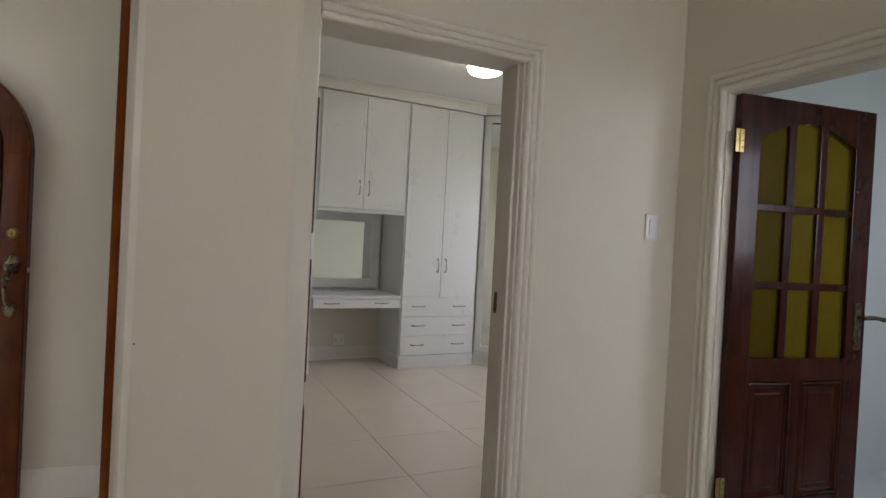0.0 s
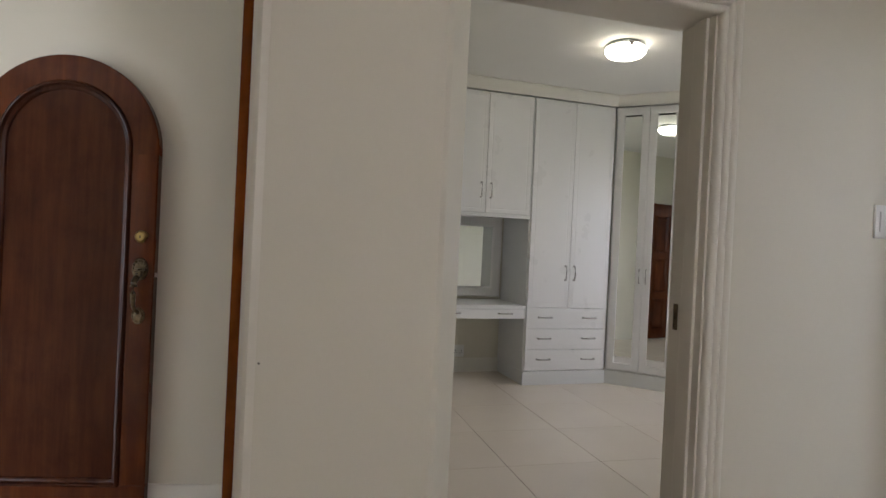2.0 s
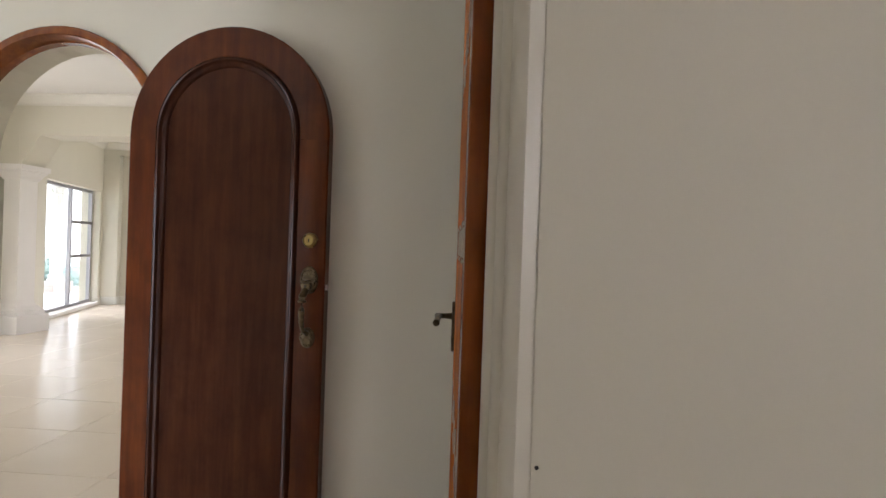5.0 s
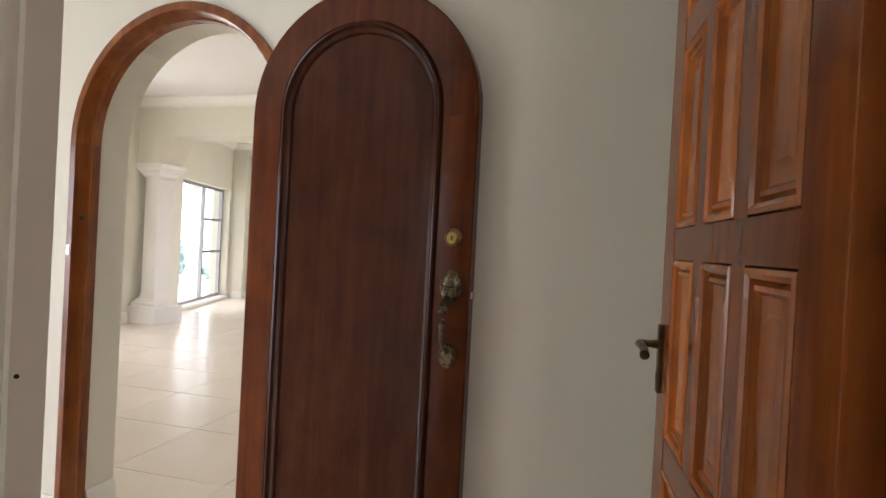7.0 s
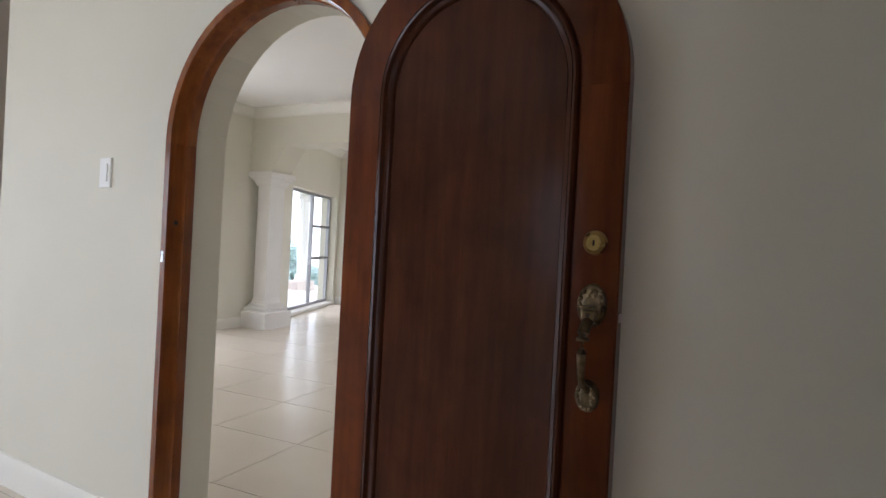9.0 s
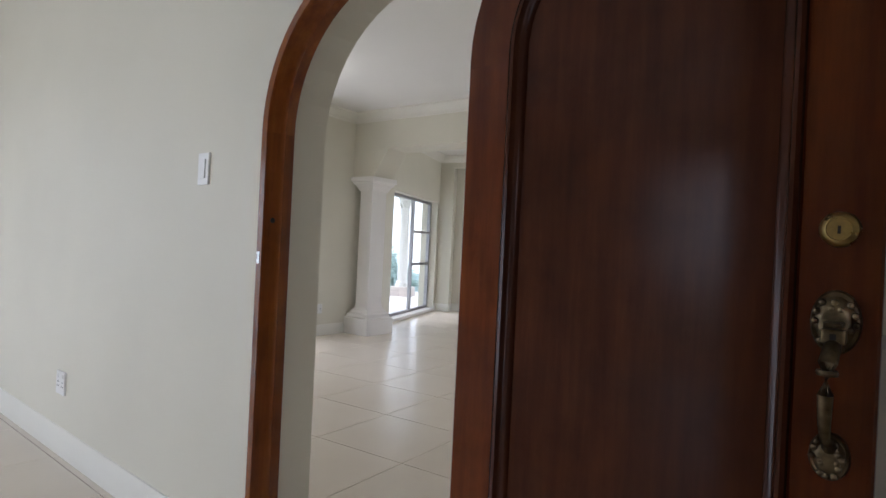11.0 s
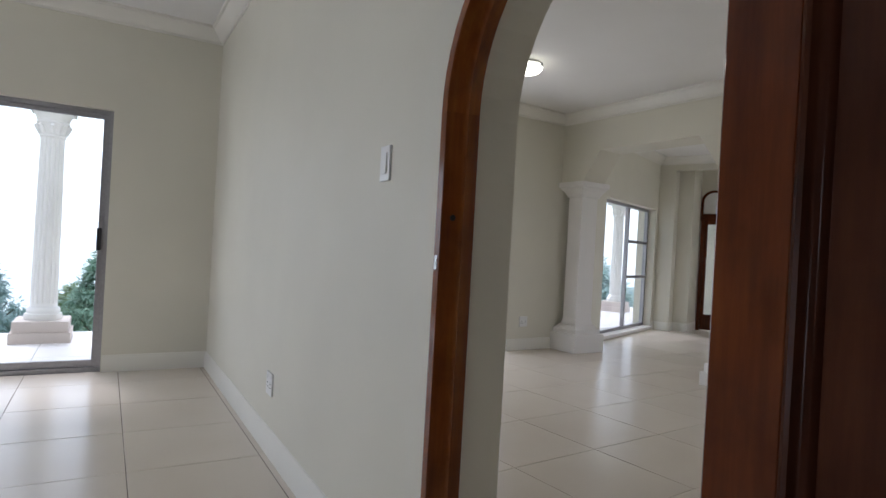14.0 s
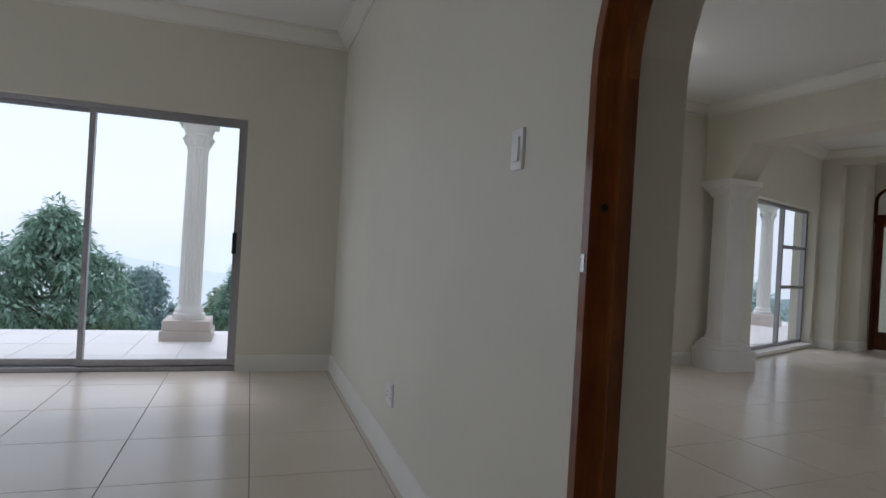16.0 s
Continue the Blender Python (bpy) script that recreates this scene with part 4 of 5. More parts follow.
# living room window: a fixed light beside three stacked ones
w3 = thing("window_3", LIVING @ pose(-0.15, 0, 0), "grey aluminium window with a fixed light and three small ones", "window", "", "structure")
for y in (-2.25, -1.03, -0.14):
    part("post", alu_bar(bmesh.new(), -0.03, 0.03, y, y + 0.04, 0.06, 2.0), ALU, w3)
for y0, y1, z in ((-2.21, -1.03, 0.06), (-2.21, -1.03, 1.955), (-0.99, -0.14, 0.06), (-0.99, -0.14, 0.85), (-0.99, -0.14, 1.41), (-0.99, -0.14, 1.955)):
    part("rail", alu_bar(bmesh.new(), -0.028, 0.028, y0, y1, z, z + 0.045), ALU, w3)
for y0, y1, z0, z1 in ((-2.22, -1.02, 0.1, 1.97), (-1.0, -0.13, 0.1, 0.86), (-1.0, -0.13, 0.89, 1.42), (-1.0, -0.13, 1.45, 1.97)):
    g = part("pane", boxed(-0.003, 0.003, y0, y1, z0, z1), GLASS, w3)
    g.visible_shadow = False
for z in (0.895, 1.455):
    part("catch", boxed(0.028, 0.045, -0.62, -0.54, z - 0.015, z, bevel=0.003), BLACK, w3)
part("sill", boxed(-0.02, 0.17, -2.25, -0.10, 0.02, 0.062, bevel=0.006), PLASTER, w3, "white painted low sill")


# ---- bedroom cupboards ----
TOPZ = 2.66


def bow_handle(parent, x, z, y, vertical, label="brushed nickel bow handle"):
    """A cupboard handle: two flared feet and a bar between them."""
    L = 0.065

    def p(s, o):
        return (x, y - o, z + s) if vertical else (x + s, y - o, z)
    bm = tube(bmesh.new(), [p(-L, 0), p(-L, 0.02), p(-L * 0.82, 0.028), p(0, 0.031), p(L * 0.82, 0.028), p(L, 0.02), p(L, 0)], [0.009, 0.007, 0.006, 0.0055, 0.006, 0.007, 0.009], 8)
    return part("handle", bm, CHROME, parent, label, True)


def front(parent, name, x0, x1, z0, z1, handles=(), vertical=True):
    """A lacquered front with a narrow gap round it and a routed border."""
    g = 0.002
    w, h = x1 - x0 - 2 * g, z1 - z0 - 2 * g
    prof = [(0.0, 0.0), (0.0, -0.016), (0.003, -0.019), (0.036, -0.019), (0.039, -0.0178), (0.043, -0.0178), (0.046, -0.019)] if h > 0.1 else [(0, 0), (0, -0.016), (0.003, -0.019)]
    bm = loft(bmesh.new(), [ring_rect(w, h, i, y, (x0 + x1) / 2, (z0 + z1) / 2) for i, y in prof], True, True)
    f = part(name, bm, LACQUER, parent)
    for hx, hz in handles:
        bow_handle(f, hx, hz, -0.019, vertical)
    return f


def wardrobe(at, w, depth, label, left_hinge_gap=0.03):
    """Three drawers below a pair of tall doors, on a plinth; front along +x, facing -y."""
    c = thing("wardrobe", at, label, "wardrobe", "built-in wardrobes")
    bm = boxed(0, w, 0.001, depth, 0.13, TOPZ)
    part("carcass", bm, CARCASS, c)
    part("plinth", boxed(0.0, w, -0.016, depth, 0, 0.128, bevel=0.003), CARCASS, c)
    for k in range(3):
        z0 = 0.135 + 0.195 * k
        front(c, "drawer", 0.01, w - 0.01, z0, z0 + 0.195, ((w * 0.23, z0 + 0.105), (w * 0.77, z0 + 0.105)), False)
    zd = 0.135 + 0.195 * 3
    front(c, "door", 0.01, w / 2, zd, TOPZ - 0.01, ((w / 2 - 0.045, 1.05),))
    front(c, "door", w / 2, w - 0.01, zd, TOPZ - 0.01, ((w / 2 + 0.045, 1.05),))
    return c


wardrobe(BED, 0.862, 0.595, "white lacquered wardrobe with three drawers under two doors")
wardrobe(BED @ pose(1.318, -0.446, 0), 0.90, 1.04, "white lacquered wardrobe with drawers beside the mirrored corner unit")

# mirrored corner unit, set across the corner
cu = thing("corner_wardrobe", BED @ pose(0.866, 0, 0, 0, 0, -44.6), "white corner wardrobe with two mirrored doors", "wardrobe")
cw_ = 0.635
part("carcass", loft(bmesh.new(), [[(0.004, 0.012, z), (cw_ - 0.004, 0.012, z), (cw_ - 0.13, 0.20, z), (0.15, 0.20, z)] for z in (0.13, TOPZ)], True, True), CARCASS, cu)
part("plinth", boxed(0.003, cw_ - 0.003, -0.002, 0.05, 0, 0.128, bevel=0.003), CARCASS, cu)
for x0, x1, hx in ((0.02, cw_ / 2, cw_ / 2 - 0.03), (cw_ / 2, cw_ - 0.02, cw_ / 2 + 0.03)):
    w, h, zc, xc = x1 - x0 - 0.004, TOPZ - 0.16, (TOPZ + 0.13) / 2, (x0 + x1) / 2
    dr = part("door", loft(bmesh.new(), [ring_rect(w, h, i, y, xc, zc) for i, y in ((0, 0.008), (0, -0.008), (0.003, -0.011), (0.062, -0.011), (0.066, -0.006), (0.068, 0.0))], True, True), LACQUER, cu)
    part("mirror", boxed(xc - w / 2 + 0.066, xc + w / 2 - 0.066, -0.0045, -0.0015, zc - h / 2 + 0.13, zc + h / 2 - 0.085), MIRROR, dr, "tall narrow mirror")
    part("mirror_clip", boxed(xc - w / 2 + 0.075, xc + w / 2 - 0.075, -0.0075, -0.0045, zc + h / 2 - 0.083, zc + h / 2 - 0.071), DARKHOLE, dr)
    bow_handle(dr, hx, 1.05, -0.011, True)

# overhead cupboard above the dressing table
oc = thing("overhead_cupboard", BED @ pose(-0.893, 0, 1.56), "white lacquered cupboard above the dressing table", "cupboard")
part("carcass", boxed(0, 0.891, 0.001, 0.595, 0.0, TOPZ - 1.56), CARCASS, oc)
part("pelmet", boxed(0.0, 0.893, -0.026, 0.02, -0.028, 0.0, bevel=0.003), CARCASS, oc)
front(oc, "door", 0.01, 0.447, 0.004, TOPZ - 1.57, ((0.40, 0.21),))
front(oc, "door", 0.447, 0.885, 0.004, TOPZ - 1.57, ((0.494, 0.21),))

# dressing table with two handles on its drawer, open below
dt = thing("dressing_table", BED @ pose(-0.893, 0, 0), "white dressing table with a shallow drawer and open knee space", "dressing table")
part("top", boxed(0.0, 0.891, -0.02, 0.596, 0.705, 0.735, bevel=0.004), LACQUER, dt)
front(dt, "drawer", 0.01, 0.885, 0.612, 0.70, ((0.19, 0.662), (0.69, 0.662)), False)
part("drawer_box", boxed(0.015, 0.88, 0.004, 0.55, 0.62, 0.703), CARCASS, dt)

# end unit of drawers left of the knee space
eu = thing("drawer_unit", BED @ pose(-1.10, 0, 0), "white drawer unit at the end of the dressing table", "drawer unit")
part("carcass", boxed(0.0, 0.205, 0.001, 0.59, 0.12, TOPZ), CARCASS, eu)
part("plinth", boxed(0.0, 0.205, -0.012, 0.59, 0, 0.118), CARCASS, eu)
for k in range(3):
    front(eu, "drawer", 0.006, 0.2, 0.135 + 0.195 * k, 0.33 + 0.195 * k, ((0.10, 0.24 + 0.195 * k),), False)
front(eu, "door", 0.006, 0.2, 0.72, TOPZ - 0.01, ((0.04, 1.05),))

# framed vanity mirror on the wall above the table
vm = thing("vanity_mirror", BED @ pose(-0.452, 0.597, 1.16), "framed mirror on the wall above the dressing table", "mirror")
part("frame", loft(bmesh.new(), [ring_rect(0.86, 0.80, i, y) for i, y in ((0, 0), (0, -0.02), (0.01, -0.026), (0.085, -0.022), (0.10, -0.012))], True, False), LACQUER, vm)
part("glass", boxed(-0.335, 0.335, -0.012, -0.006, -0.305, 0.305), MIRROR, vm, "clear mirror glass")

CUP_CORNICE = [(0, 0), (0.012, 0), (0.02, 0.03), (0.045, 0.06), (0.06, 0.08), (0.075, 0.085), (0.075, 0.102), (0, 0.102)]
for p0, p1 in ((spot(BED, 0.866, -0.02, 2.66), spot(BED, -1.1, -0.02, 2.66)), (spot(BED, 1.318, -0.462, 2.66), spot(BED, 0.866, -0.016, 2.66)), (spot(BED, 2.218, -0.466, 2.66), spot(BED, 1.318, -0.466, 2.66))):
    run("cornice", "trim_cornice", CUP_CORNICE, p0, p1, CL)
run("skirting", "baseboard", SKIRT, spot(BED, 0, 0.598), spot(BED, -0.893, 0.598), SL)


def ceiling_lamp(at, label, rad=0.145):
    l = thing("ceiling_lamp", at, label, "ceiling lamp", "round ceiling lamps")
    part("base", lathe(bmesh.new(), [(rad * 0.85, 0.0), (rad * 0.95, -0.012), (rad * 0.95, -0.028)], sides=36), WHITEPL, l, "", True)
    part("shade", lathe(bmesh.new(), [(rad * 0.94, -0.028), (rad * 1.0, -0.036), (rad * 0.98, -0.055), (rad * 0.85, -0.078), (rad * 0.55, -0.094), (rad * 0.05, -0.10)], sides=36), LAMPGLASS, l, "frosted swirled glass bowl, lit", True)
    for a in (0.4, 2.5, 4.6):
        c, s = math.cos(a) * rad, math.sin(a) * rad
        part("clip", boxed(c - 0.012, c + 0.012, s - 0.012, s + 0.012, -0.05, -0.015, bevel=0.003), CHROME, l)
    return l


ceiling_lamp(pose(1.63, 5.145, 2.754), "lit round frosted glass lamp on the bedroom ceiling")
ceiling_lamp(pose(-5.46, 6.16, 2.878), "lit round frosted glass lamp on the dining ceiling")
ceiling_lamp(pose(-3.2, 6.28, 2.878), "lit round frosted glass lamp on the dining ceiling")


# ---- switches and sockets ----
def light_switch(at, label, w=0.075, h=0.12):
    """On a wall that looks along -y."""
    s = thing("light_switch", at, label, "light switch", "light switches")
    part("plate", boxed(-w / 2, w / 2, -0.009, 0.001, -h / 2, h / 2, bevel=0.003), WHITEPL, s)
    part("rocker", boxed(-w * 0.26, w * 0.26, -0.014, -0.008, -h * 0.3, h * 0.3, bevel=0.002), WHITEPL, s)
    return s


def socket(at, label):
    s = thing("power_socket", at, label, "power socket", "power sockets")
    part("plate", boxed(-0.06, 0.06, -0.01, 0.001, -0.06, 0.06, bevel=0.003), WHITEPL, s)
    for x in (-0.03, 0.03):
        for dx, dz, rr in ((0, 0.012, 0.005), (-0.010, -0.010, 0.004), (0.010, -0.010, 0.004)):
            part("pin_hole", lathe(bmesh.new(), [(rr, -0.0105), (rr, -0.0095)], (x + dx, 0, dz - 0.008), 10, "y"), DARKHOLE, s)
        part("toggle", boxed(x - 0.008, x + 0.008, -0.014, -0.009, 0.025, 0.045, bevel=0.002), WHITEPL, s)
    return s


light_switch(pose(-3.04, AY, 1.43), "white rocker light switch beside the arch")
light_switch(HALL @ pose(1.605, 0, 1.415), "white rocker light switch beside the bathroom door")
socket(pose(-4.41, AY, 0.37), "white double power socket low on the wall")
socket(BED @ pose(-0.427, 0.598, 0.21), "white double power socket under the dressing table")
socket(DINE @ pose(0, 0.04, 0.34, 0, 0, 90), "white double power socket beside the sliding door")


nh = bpy.data.objects["wall_hall_north"]
for x, z, w in ((-0.243, 0.965, 0.003), (-1.31, 0.98, 0.004)):
    part("nail_hole", lathe(bmesh.new(), [(w, 0.001), (w * 0.8, -0.0015)], (x, DF, z), 8, "y"), DARKHOLE, nh)

part("nail_hole", lathe(bmesh.new(), [(0.0032, -0.002), (0.0026, 0.003)], (-1.1965, 2.563, 1.03), 10, "x"), DARKHOLE, nh)


# ---- veranda ----
def veranda_column(at):
    c = thing("veranda_column", at, "white fluted plaster column on a square stone plinth", "column", "veranda columns")
    part("plinth", boxed(-0.272, 0.272, -0.262, 0.262, -0.02, 0.105, bevel=0.008), STONE, c, "square stone block")
    part("plinth_top", boxed(-0.25, 0.25, -0.24, 0.24, 0.103, 0.215, bevel=0.01), STONE, c)
    part("base", lathe(bmesh.new(), [(0.165, 0.215), (0.17, 0.25), (0.165, 0.275), (0.145, 0.285), (0.15, 0.31), (0.14, 0.335), (0.122, 0.35), (0.118, 0.38)], sides=40), PLASTER, c, "", True)
    part("shaft", lathe(bmesh.new(), [(0.118, 0.37), (0.120, 0.42), (0.117, 1.2), (0.108, 2.06), (0.112, 2.10)], sides=96, flutes=16, depth=0.010), PLASTER, c, "fluted shaft", True)
    cap = part("capital", lathe(bmesh.new(), [(0.108, 2.09), (0.120, 2.10), (0.120, 2.115), (0.108, 2.125), (0.110, 2.17), (0.135, 2.22), (0.15, 2.24), (0.14, 2.26), (0.165, 2.32), (0.175, 2.36)], sides=32), PLASTER, c, "white capital with scrolled leaves", True)
    for k in range(8):
        a = math.pi * k / 4
        part("leaf", tube(bmesh.new(), [(0.108 * math.cos(a), 0.108 * math.sin(a), 2.13), (0.128 * math.cos(a), 0.128 * math.sin(a), 2.18), (0.155 * math.cos(a), 0.155 * math.sin(a), 2.215), (0.165 * math.cos(a), 0.165 * math.sin(a), 2.20)], [0.022, 0.026, 0.02, 0.010], 8), PLASTER, cap, "", True)
    part("abacus", boxed(-0.2, 0.2, -0.2, 0.2, 2.35, 2.43, bevel=0.006), PLASTER, c)
    return c


vc = veranda_column(pose(-8.52, 2.41, -0.02))
for y in (5.17, -0.60):
    copy_thing(vc, pose(-8.52, y, -0.02))
for v in (-1.2, 2.75):
    copy_thing(vc, LIVING @ pose(-1.72, v, -0.02))
structure("trim_veranda_beam", boxed(-8.72, -8.32, -3.2, 7.2, 2.41, 2.62), PLASTER, "white veranda beam over the columns", "beam")
structure("trim_veranda_beam_turned", turned(LIVING, boxed(-1.92, -1.52, -3.0, 4.2, 2.41, 2.62)), PLASTER, "white veranda beam over the columns", "beam")
structure("pavement_veranda_base_turned", turned(LIVING, boxed(-2.2, 2.5, -3.0, 4.2, -0.6, -0.0345)), PGROUT, "veranda slab", "veranda")
structure("pavement_veranda_base", boxed(-9.0, WX - 0.22, -3.2, 8.0, -0.6, -0.030), PGROUT, "veranda slab", "veranda")


# ---- land and trees ----
bm = bmesh.new()
g0 = [[bm.verts.new((x, y, z + 0.6 * math.sin(y * 0.05 + x * 0.03))) for y in (-900, -400, -150, -60, -25, 0, 25, 60, 150, 400, 900)]
      for x, z in ((30, -0.9), (-9.0, -0.9), (-12, -1.9), (-20, -4.5), (-40, -10), (-90, -22), (-200, -40), (-500, -60), (-1500, -70))]
for a, b in zip(g0, g0[1:]):
    for k in range(len(a) - 1):
        bm.faces.new((a[k], b[k], b[k + 1], a[k + 1]))
structure("ground", bm, EARTH, "grassy ground falling away into the valley", "ground", True)


def ridge(name, x, base, height, color, strength, seed):
    rnd = random.Random(seed)
    ph = [rnd.uniform(0, 6.28) for _ in range(5)]
    bm = bmesh.new()
    rows = []
    for k in range(61):
        y = -1400 + 2800 * k / 60
        h = height * (0.6 + 0.25 * math.sin(y * 0.004 + ph[0]) + 0.12 * math.sin(y * 0.011 + ph[1]) + 0.05 * math.sin(y * 0.031 + ph[2]))
        rows.append((bm.verts.new((x, y, base)), bm.verts.new((x - 60, y, base + h))))
    for (a, b), (c, d) in zip(rows, rows[1:]):
        bm.faces.new((a, c, d, b))
    return structure(name, bm, material(name + "_haze", build_haze(color, strength)), "hills across the valley, pale blue haze put into their glowing colour", "hills", True)


# backdrop ridges, paler and brighter with distance: haze by colour alone
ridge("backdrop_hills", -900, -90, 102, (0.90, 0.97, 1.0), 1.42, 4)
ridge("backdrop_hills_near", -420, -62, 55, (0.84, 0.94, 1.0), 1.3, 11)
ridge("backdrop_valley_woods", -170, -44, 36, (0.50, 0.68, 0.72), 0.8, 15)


def tree(at, height, spread, label, mat, tufts, per_tuft, leaf_size, seed, taper=0.7, droop=0.45):
    """Tapered trunk, forking limbs, and tufts of single leaves that spread from each twig's end."""
    rnd = random.Random(seed)
    t = thing("tree", at, label, "tree", "trees below the veranda")
    bm = bmesh.new()
    tube(bm, [(0, 0, -0.4), (0.04, 0.02, height * 0.4), (0.0, 0.04, height * 0.7), (0.02, 0.0, height * 0.95)], [height * 0.03, height * 0.022, height * 0.012, height * 0.003], 8)
    verts, faces = [], []
    for k in range(tufts):
        f = 1.0 - 0.62 * (k + rnd.uniform(0, 1)) / tufts
        reach = spread * min(1.0, ((1.0 - f) / 0.45) ** taper)
        a = 2.39996 * k + rnd.uniform(-0.5, 0.5)
        q = reach * rnd.choice((rnd.uniform(0.75, 1.08), rnd.uniform(0.25, 0.9)))
        tip = Vector((q * math.cos(a), q * math.sin(a), height * f + rnd.uniform(-0.04, 0.03) * height))
        if k % 3 == 0:
            root = Vector((0, 0.03, max(height * 0.3, tip.z - q * 0.9)))
            mid = (root + tip) / 2 + Vector((0, 0, -0.05 * q))
            tube(bm, [root, mid, tip], [height * 0.006, height * 0.004, height * 0.0015], 5)
        cr = spread * rnd.uniform(0.10, 0.19)
        for j in range(per_tuft):
            d = Vector((rnd.gauss(0, 1), rnd.gauss(0, 1), rnd.gauss(0.25, 0.8))).normalized()
            c = tip + d * cr * rnd.uniform(0.25, 1.0)
            along = (d * 0.9 + Vector((rnd.uniform(-0.4, 0.4), rnd.uniform(-0.4, 0.4), rnd.uniform(-0.5, 0.1) - droop))).normalized()
            side = along.cross(Vector((rnd.uniform(-0.5, 0.5), rnd.uniform(-0.5, 0.5), 1))).normalized()
            L, Wd = leaf_size * rnd.uniform(0.7, 1.3), leaf_size * rnd.uniform(0.13, 0.22)
            sag = Vector((0, 0, -0.12 * L))
            n = len(verts)
            verts += [c, c + along * L * 0.45 + side * Wd, c + along * L + sag, c + along * L * 0.45 - side * Wd]
            faces += [(n, n + 1, n + 2), (n, n + 2, n + 3)]
    part("trunk", bm, BARK, t, "", True)
    mesh = bpy.data.meshes.new("crown")
    mesh.from_pydata([tuple(v) for v in verts], [], faces)
    mesh.update()
    part("crown", mesh, mat, t, "uneven crown of small leaves")
    return t


tree(pose(-14.6, -0.58, -3.0), 4.38, 1.62, "broad-leaved tree with drooping blue-green leaves", LEAF_A, 210, 75, 0.15, 5)
tree(pose(-15.2, -3.1, -3.2), 4.2, 1.7, "broad-leaved tree with drooping blue-green leaves", LEAF_A, 170, 75, 0.15, 6)
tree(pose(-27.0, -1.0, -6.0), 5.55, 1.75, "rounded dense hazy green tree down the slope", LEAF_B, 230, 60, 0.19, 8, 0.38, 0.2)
tree(pose(-20.0, 3.05, -4.4), 4.9, 1.2, "dark green tree beside the veranda column", LEAF_A, 170, 60, 0.17, 21, 0.5, 0.2)
tree(pose(-34.0, 1.7, -9.0), 7.1, 1.6, "pale green tree further down the slope", LEAF_C, 150, 50, 0.24, 31, 0.4, 0.2)
tree(pose(-13.6, 0.35, -2.5), 1.85, 0.75, "pale green shrub below the veranda edge", LEAF_C, 90, 50, 0.10, 41, 0.4, 0.2)
# far trees, their haze is in LEAF_D's colour
tree(pose(-30.0, 30.0, -9.5), 10.0, 5.0, "green tree far down the slope, haze put into its pale leaf colour", LEAF_D, 200, 60, 0.5, 51, 0.4, 0.2)
tree(pose(-26.0, 38.0, -9.5), 9.5, 5.0, "green tree far down the slope, haze put into its pale leaf colour", LEAF_D, 200, 60, 0.5, 52, 0.4, 0.2)


# ---- floors: slabs, then tiles one by one ----
def clip(poly, x0, x1, y0, y1):
    for k, lim, keep in ((0, x0, 1), (0, x1, -1), (1, y0, 1), (1, y1, -1)):
        out = []
        for a, b in zip(poly, poly[1:] + poly[:1]):
            ina, inb = keep * (a[k] - lim) >= 0, keep * (b[k] - lim) >= 0
            if ina:
                out.append(a)
            if ina != inb:
                s = (lim - a[k]) / (b[k] - a[k])
                out.append((a[0] + s * (b[0] - a[0]), a[1] + s * (b[1] - a[1])))
        poly = out
        if len(poly) < 3:
            return []
    return poly


def tiled_floor(name, label, rects, ox, oy, px, py, angle, mat, grout_mat, z=0.0, joint=0.0022, part_name="tile", at=None):
    """rects: (x0, x1, y0, y1) areas; a grid of tiles px by py through (ox, oy), turned by angle."""
    fl = tagged(new(name), label, "floor", "", "structure")
    if at is not None:
        fl.matrix_basis = at
    bm = bmesh.new()
    for x0, x1, y0, y1 in rects:
        box(bm, x0, x1, y0, y1, z - 0.10, z - 0.004)
    part("bed", bm, grout_mat, fl)
    ca, sa = math.cos(radians(angle)), math.sin(radians(angle))
    whole = None
    hx, hy, th = px / 2 - joint, py / 2 - joint, 0.009
    rnd = random.Random(len(name))
    for x0, x1, y0, y1 in rects:
        for i in range(-22, 23):
            for j in range(-22, 23):
                u, v = (i + 0.5) * px, (j + 0.5) * py
                cx, cy = ox + u * ca - v * sa, oy + u * sa + v * ca
                poly = [(cx + a * hx * ca - b * hy * sa, cy + a * hx * sa + b * hy * ca) for a, b in ((-1, -1), (1, -1), (1, 1), (-1, 1))]
                cut = clip(poly, x0, x1, y0, y1)
                if not cut:
                    continue
                area = abs(sum(a[0] * b[1] - b[0] * a[1] for a, b in zip(cut, cut[1:] + cut[:1]))) / 2
                if area < 0.002:
                    continue
                full = area > 4 * hx * hy - 1e-5
                if full and whole is None or not full:
                    b2 = bmesh.new()
                    c2 = [(x - cx, y - cy) for x, y in cut]
                    loft(b2, [[(x, y, -th) for x, y in c2], [(x, y, -0.0008) for x, y in c2], [(x * 0.9965, y * 0.9965, 0.0) for x, y in c2]], True, True)
                    mesh = finish(b2)
                    mesh.materials.append(mat)
                    if full:
                        whole = mesh
                else:
                    mesh = whole
                part(part_name, whole if full else mesh, mat, fl, "", False, pose(cx, cy, z + rnd.uniform(-0.0006, 0.0)))
    return fl


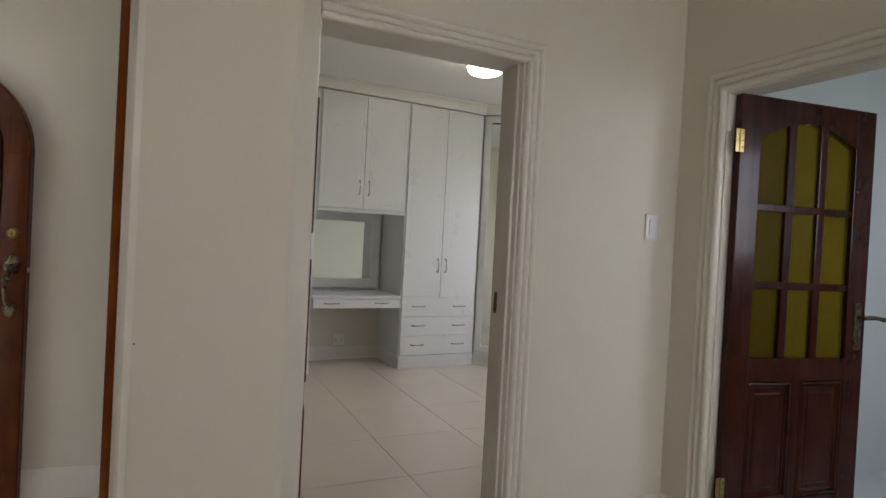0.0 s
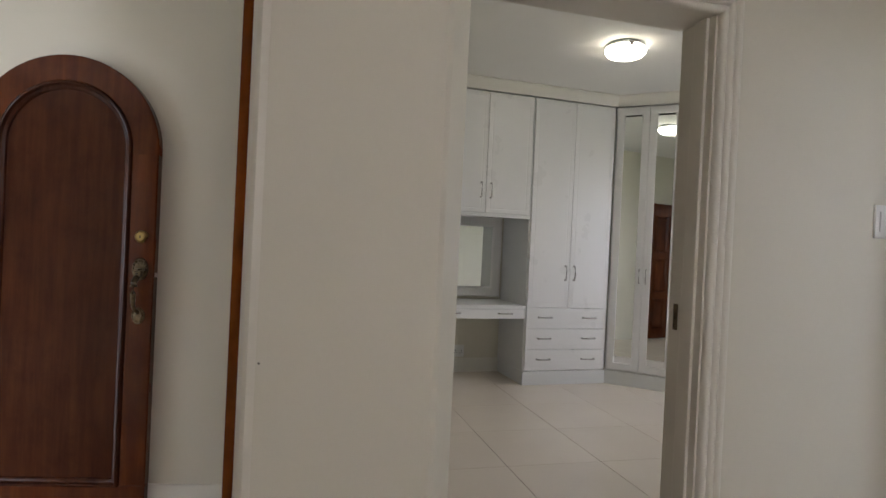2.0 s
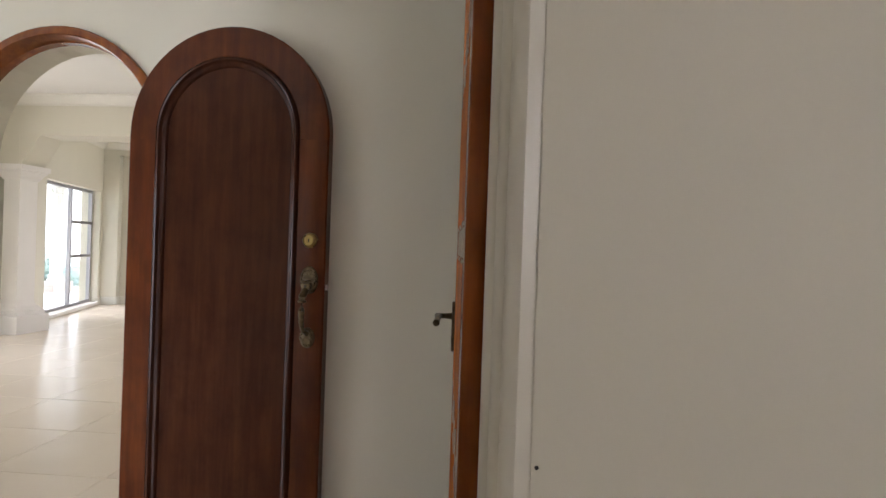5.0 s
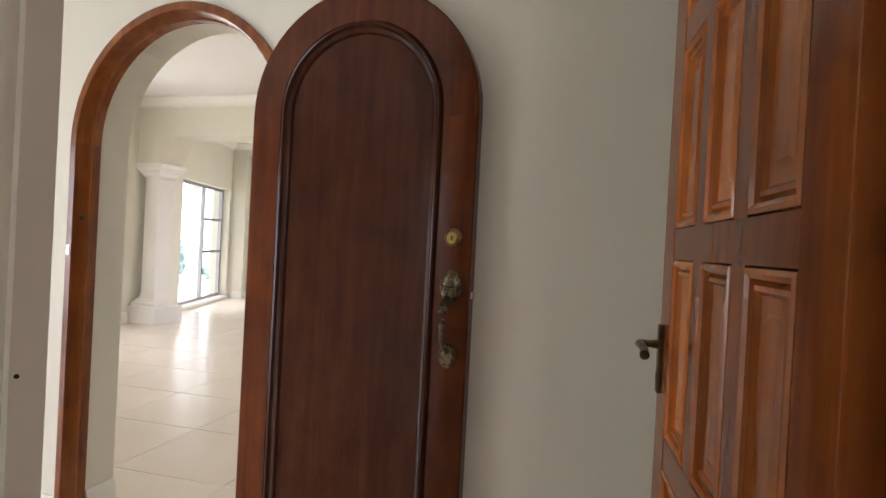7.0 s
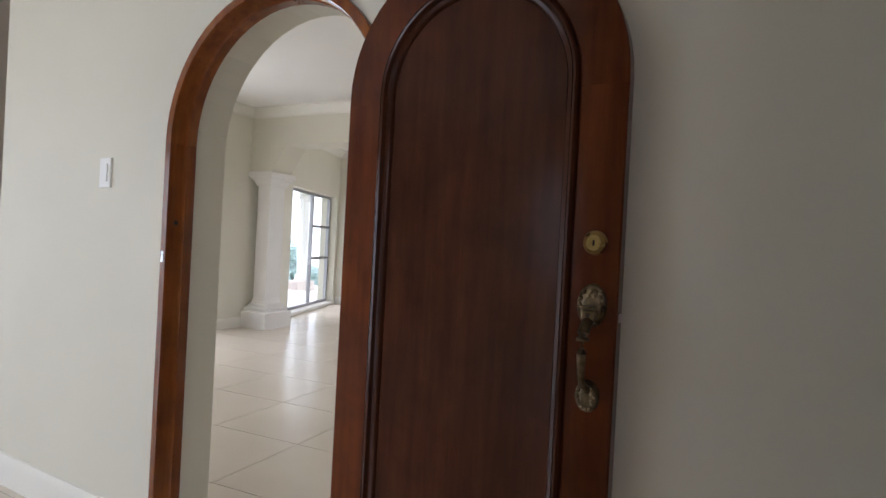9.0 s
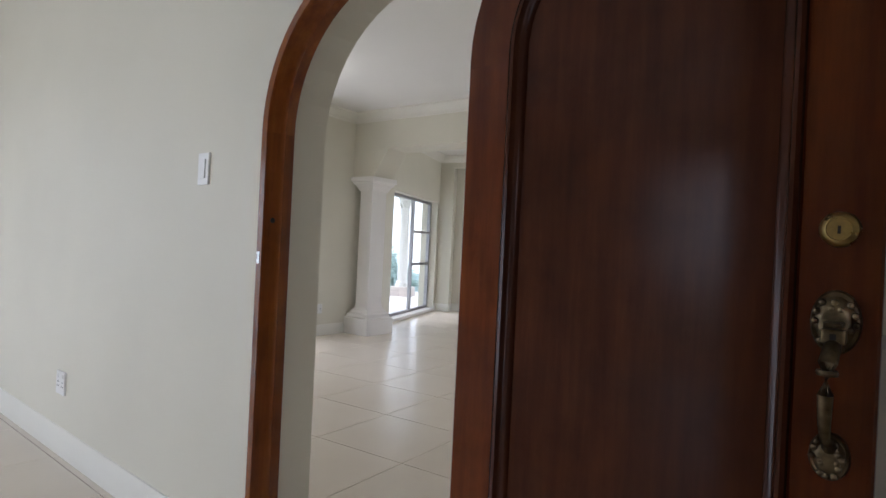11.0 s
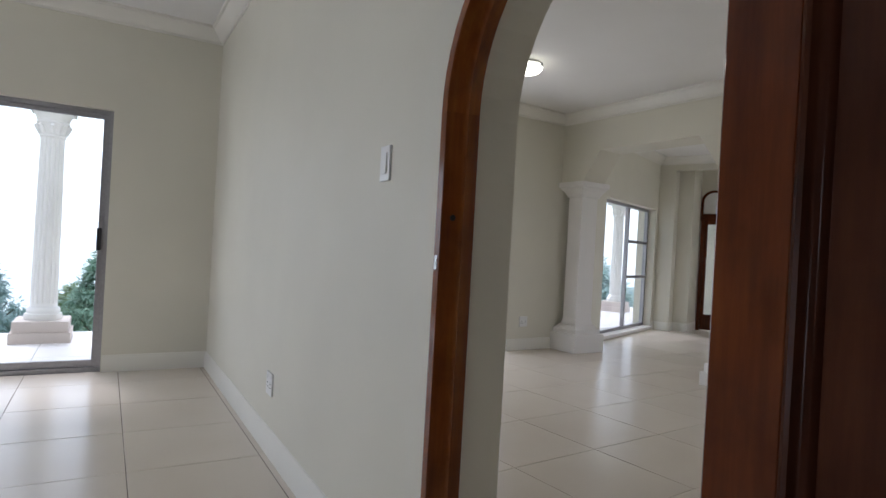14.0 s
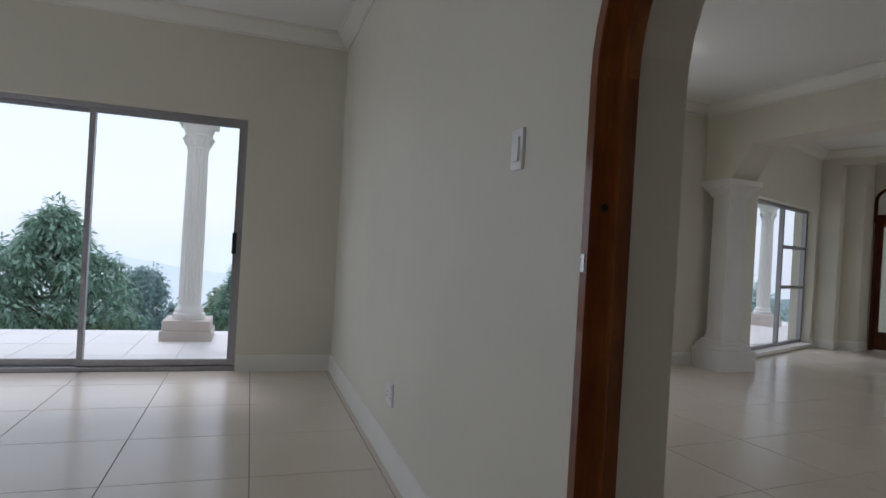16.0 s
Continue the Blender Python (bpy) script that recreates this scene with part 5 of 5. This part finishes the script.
tiled_floor("floor_lounge", "large cream ceramic floor tiles with dark joints", [(WX - 0.02, -1.45, -2.6, AY + 0.02), (-1.45, -0.05, DR - 0.16, AY + 0.02)], -5.0, 3.07, 0.632, 0.627, 0, TILE, GROUT)
tiled_floor("floor_dining", "large cream ceramic floor tiles with dark joints", [(-6.98, -0.1, AY + 0.02, 8.15), (-8.15, -0.1, 8.15, 13.2)], -3.705, 4.89, 0.644, 0.644, 5.2, TILE, GROUT)
tiled_floor("floor_bedroom", "large cream ceramic floor tiles with dark joints", [(0.0, 4.0, 3.10, 7.2), (0.0, 2.2, 2.60, 3.10)], 1.13, 5.70, 0.60, 0.62, 10, TILE, GROUT, 0.0, 0.0018)
tiled_floor("floor_hall", "large cream ceramic floor tiles with dark joints", [(-1.45, 3.1, -2.5, DR - 0.16), (0.19, 2.2, DR - 0.16, 2.60)], 0.0, 0.0, 0.632, 0.627, 0, TILE, GROUT)
tiled_floor("floor_bathroom", "pale bathroom floor tiles", [(1.80, 3.96, -2.3, -0.01)], 2.0, -1.0, 0.33, 0.33, 0, WTILE, PGROUT, 0.012, at=HALL)
tiled_floor("pavement_veranda", "pale stone veranda paving slabs", [(-9.0, WX - 0.16, -3.2, 8.0)], -8.70, 1.97, 0.60, 0.45, 0, VTILE, PGROUT, -0.02, 0.004, "slab")
tiled_floor("pavement_veranda_turned", "pale stone veranda paving slabs", [(-2.2, -0.25, -2.2, 4.2)], -2.0, 0.2, 0.60, 0.45, 0, VTILE, PGROUT, -0.024, 0.004, "slab", LIVING)

# bathroom wall tiles on the far wall
wt = bpy.data.objects["wall_bathroom_east"]
m = boxed(-0.006, 0.0, -0.147, 0.147, -0.097, 0.097)
m = finish(m)
m.materials.append(WTILE)
for i in range(7):
    for j in range(10):
        part("tile", m, WTILE, wt, "", False, HALL @ pose(3.949, -2.1 + 0.3 * i, 0.1 + 0.2 * j + (0.07 if j > 5 else 0.0)))
border = boxed(-0.008, 0.0, -0.145, 0.145, -0.028, 0.028, bevel=0.003)
for k in range(5):
    tube(border, [(-0.009, -0.12 + 0.06 * k + 0.022 * math.cos(a), 0.016 * math.sin(a)) for a in (0.0, 1.2, 2.4, 3.6, 4.8)], [0.003] * 5, 6)
border = finish(border)
border.materials.append(PGROUT)
for i in range(7):
    part("border_tile", border, PGROUT, wt, "", False, HALL @ pose(3.949, -2.1 + 0.3 * i, 1.235))
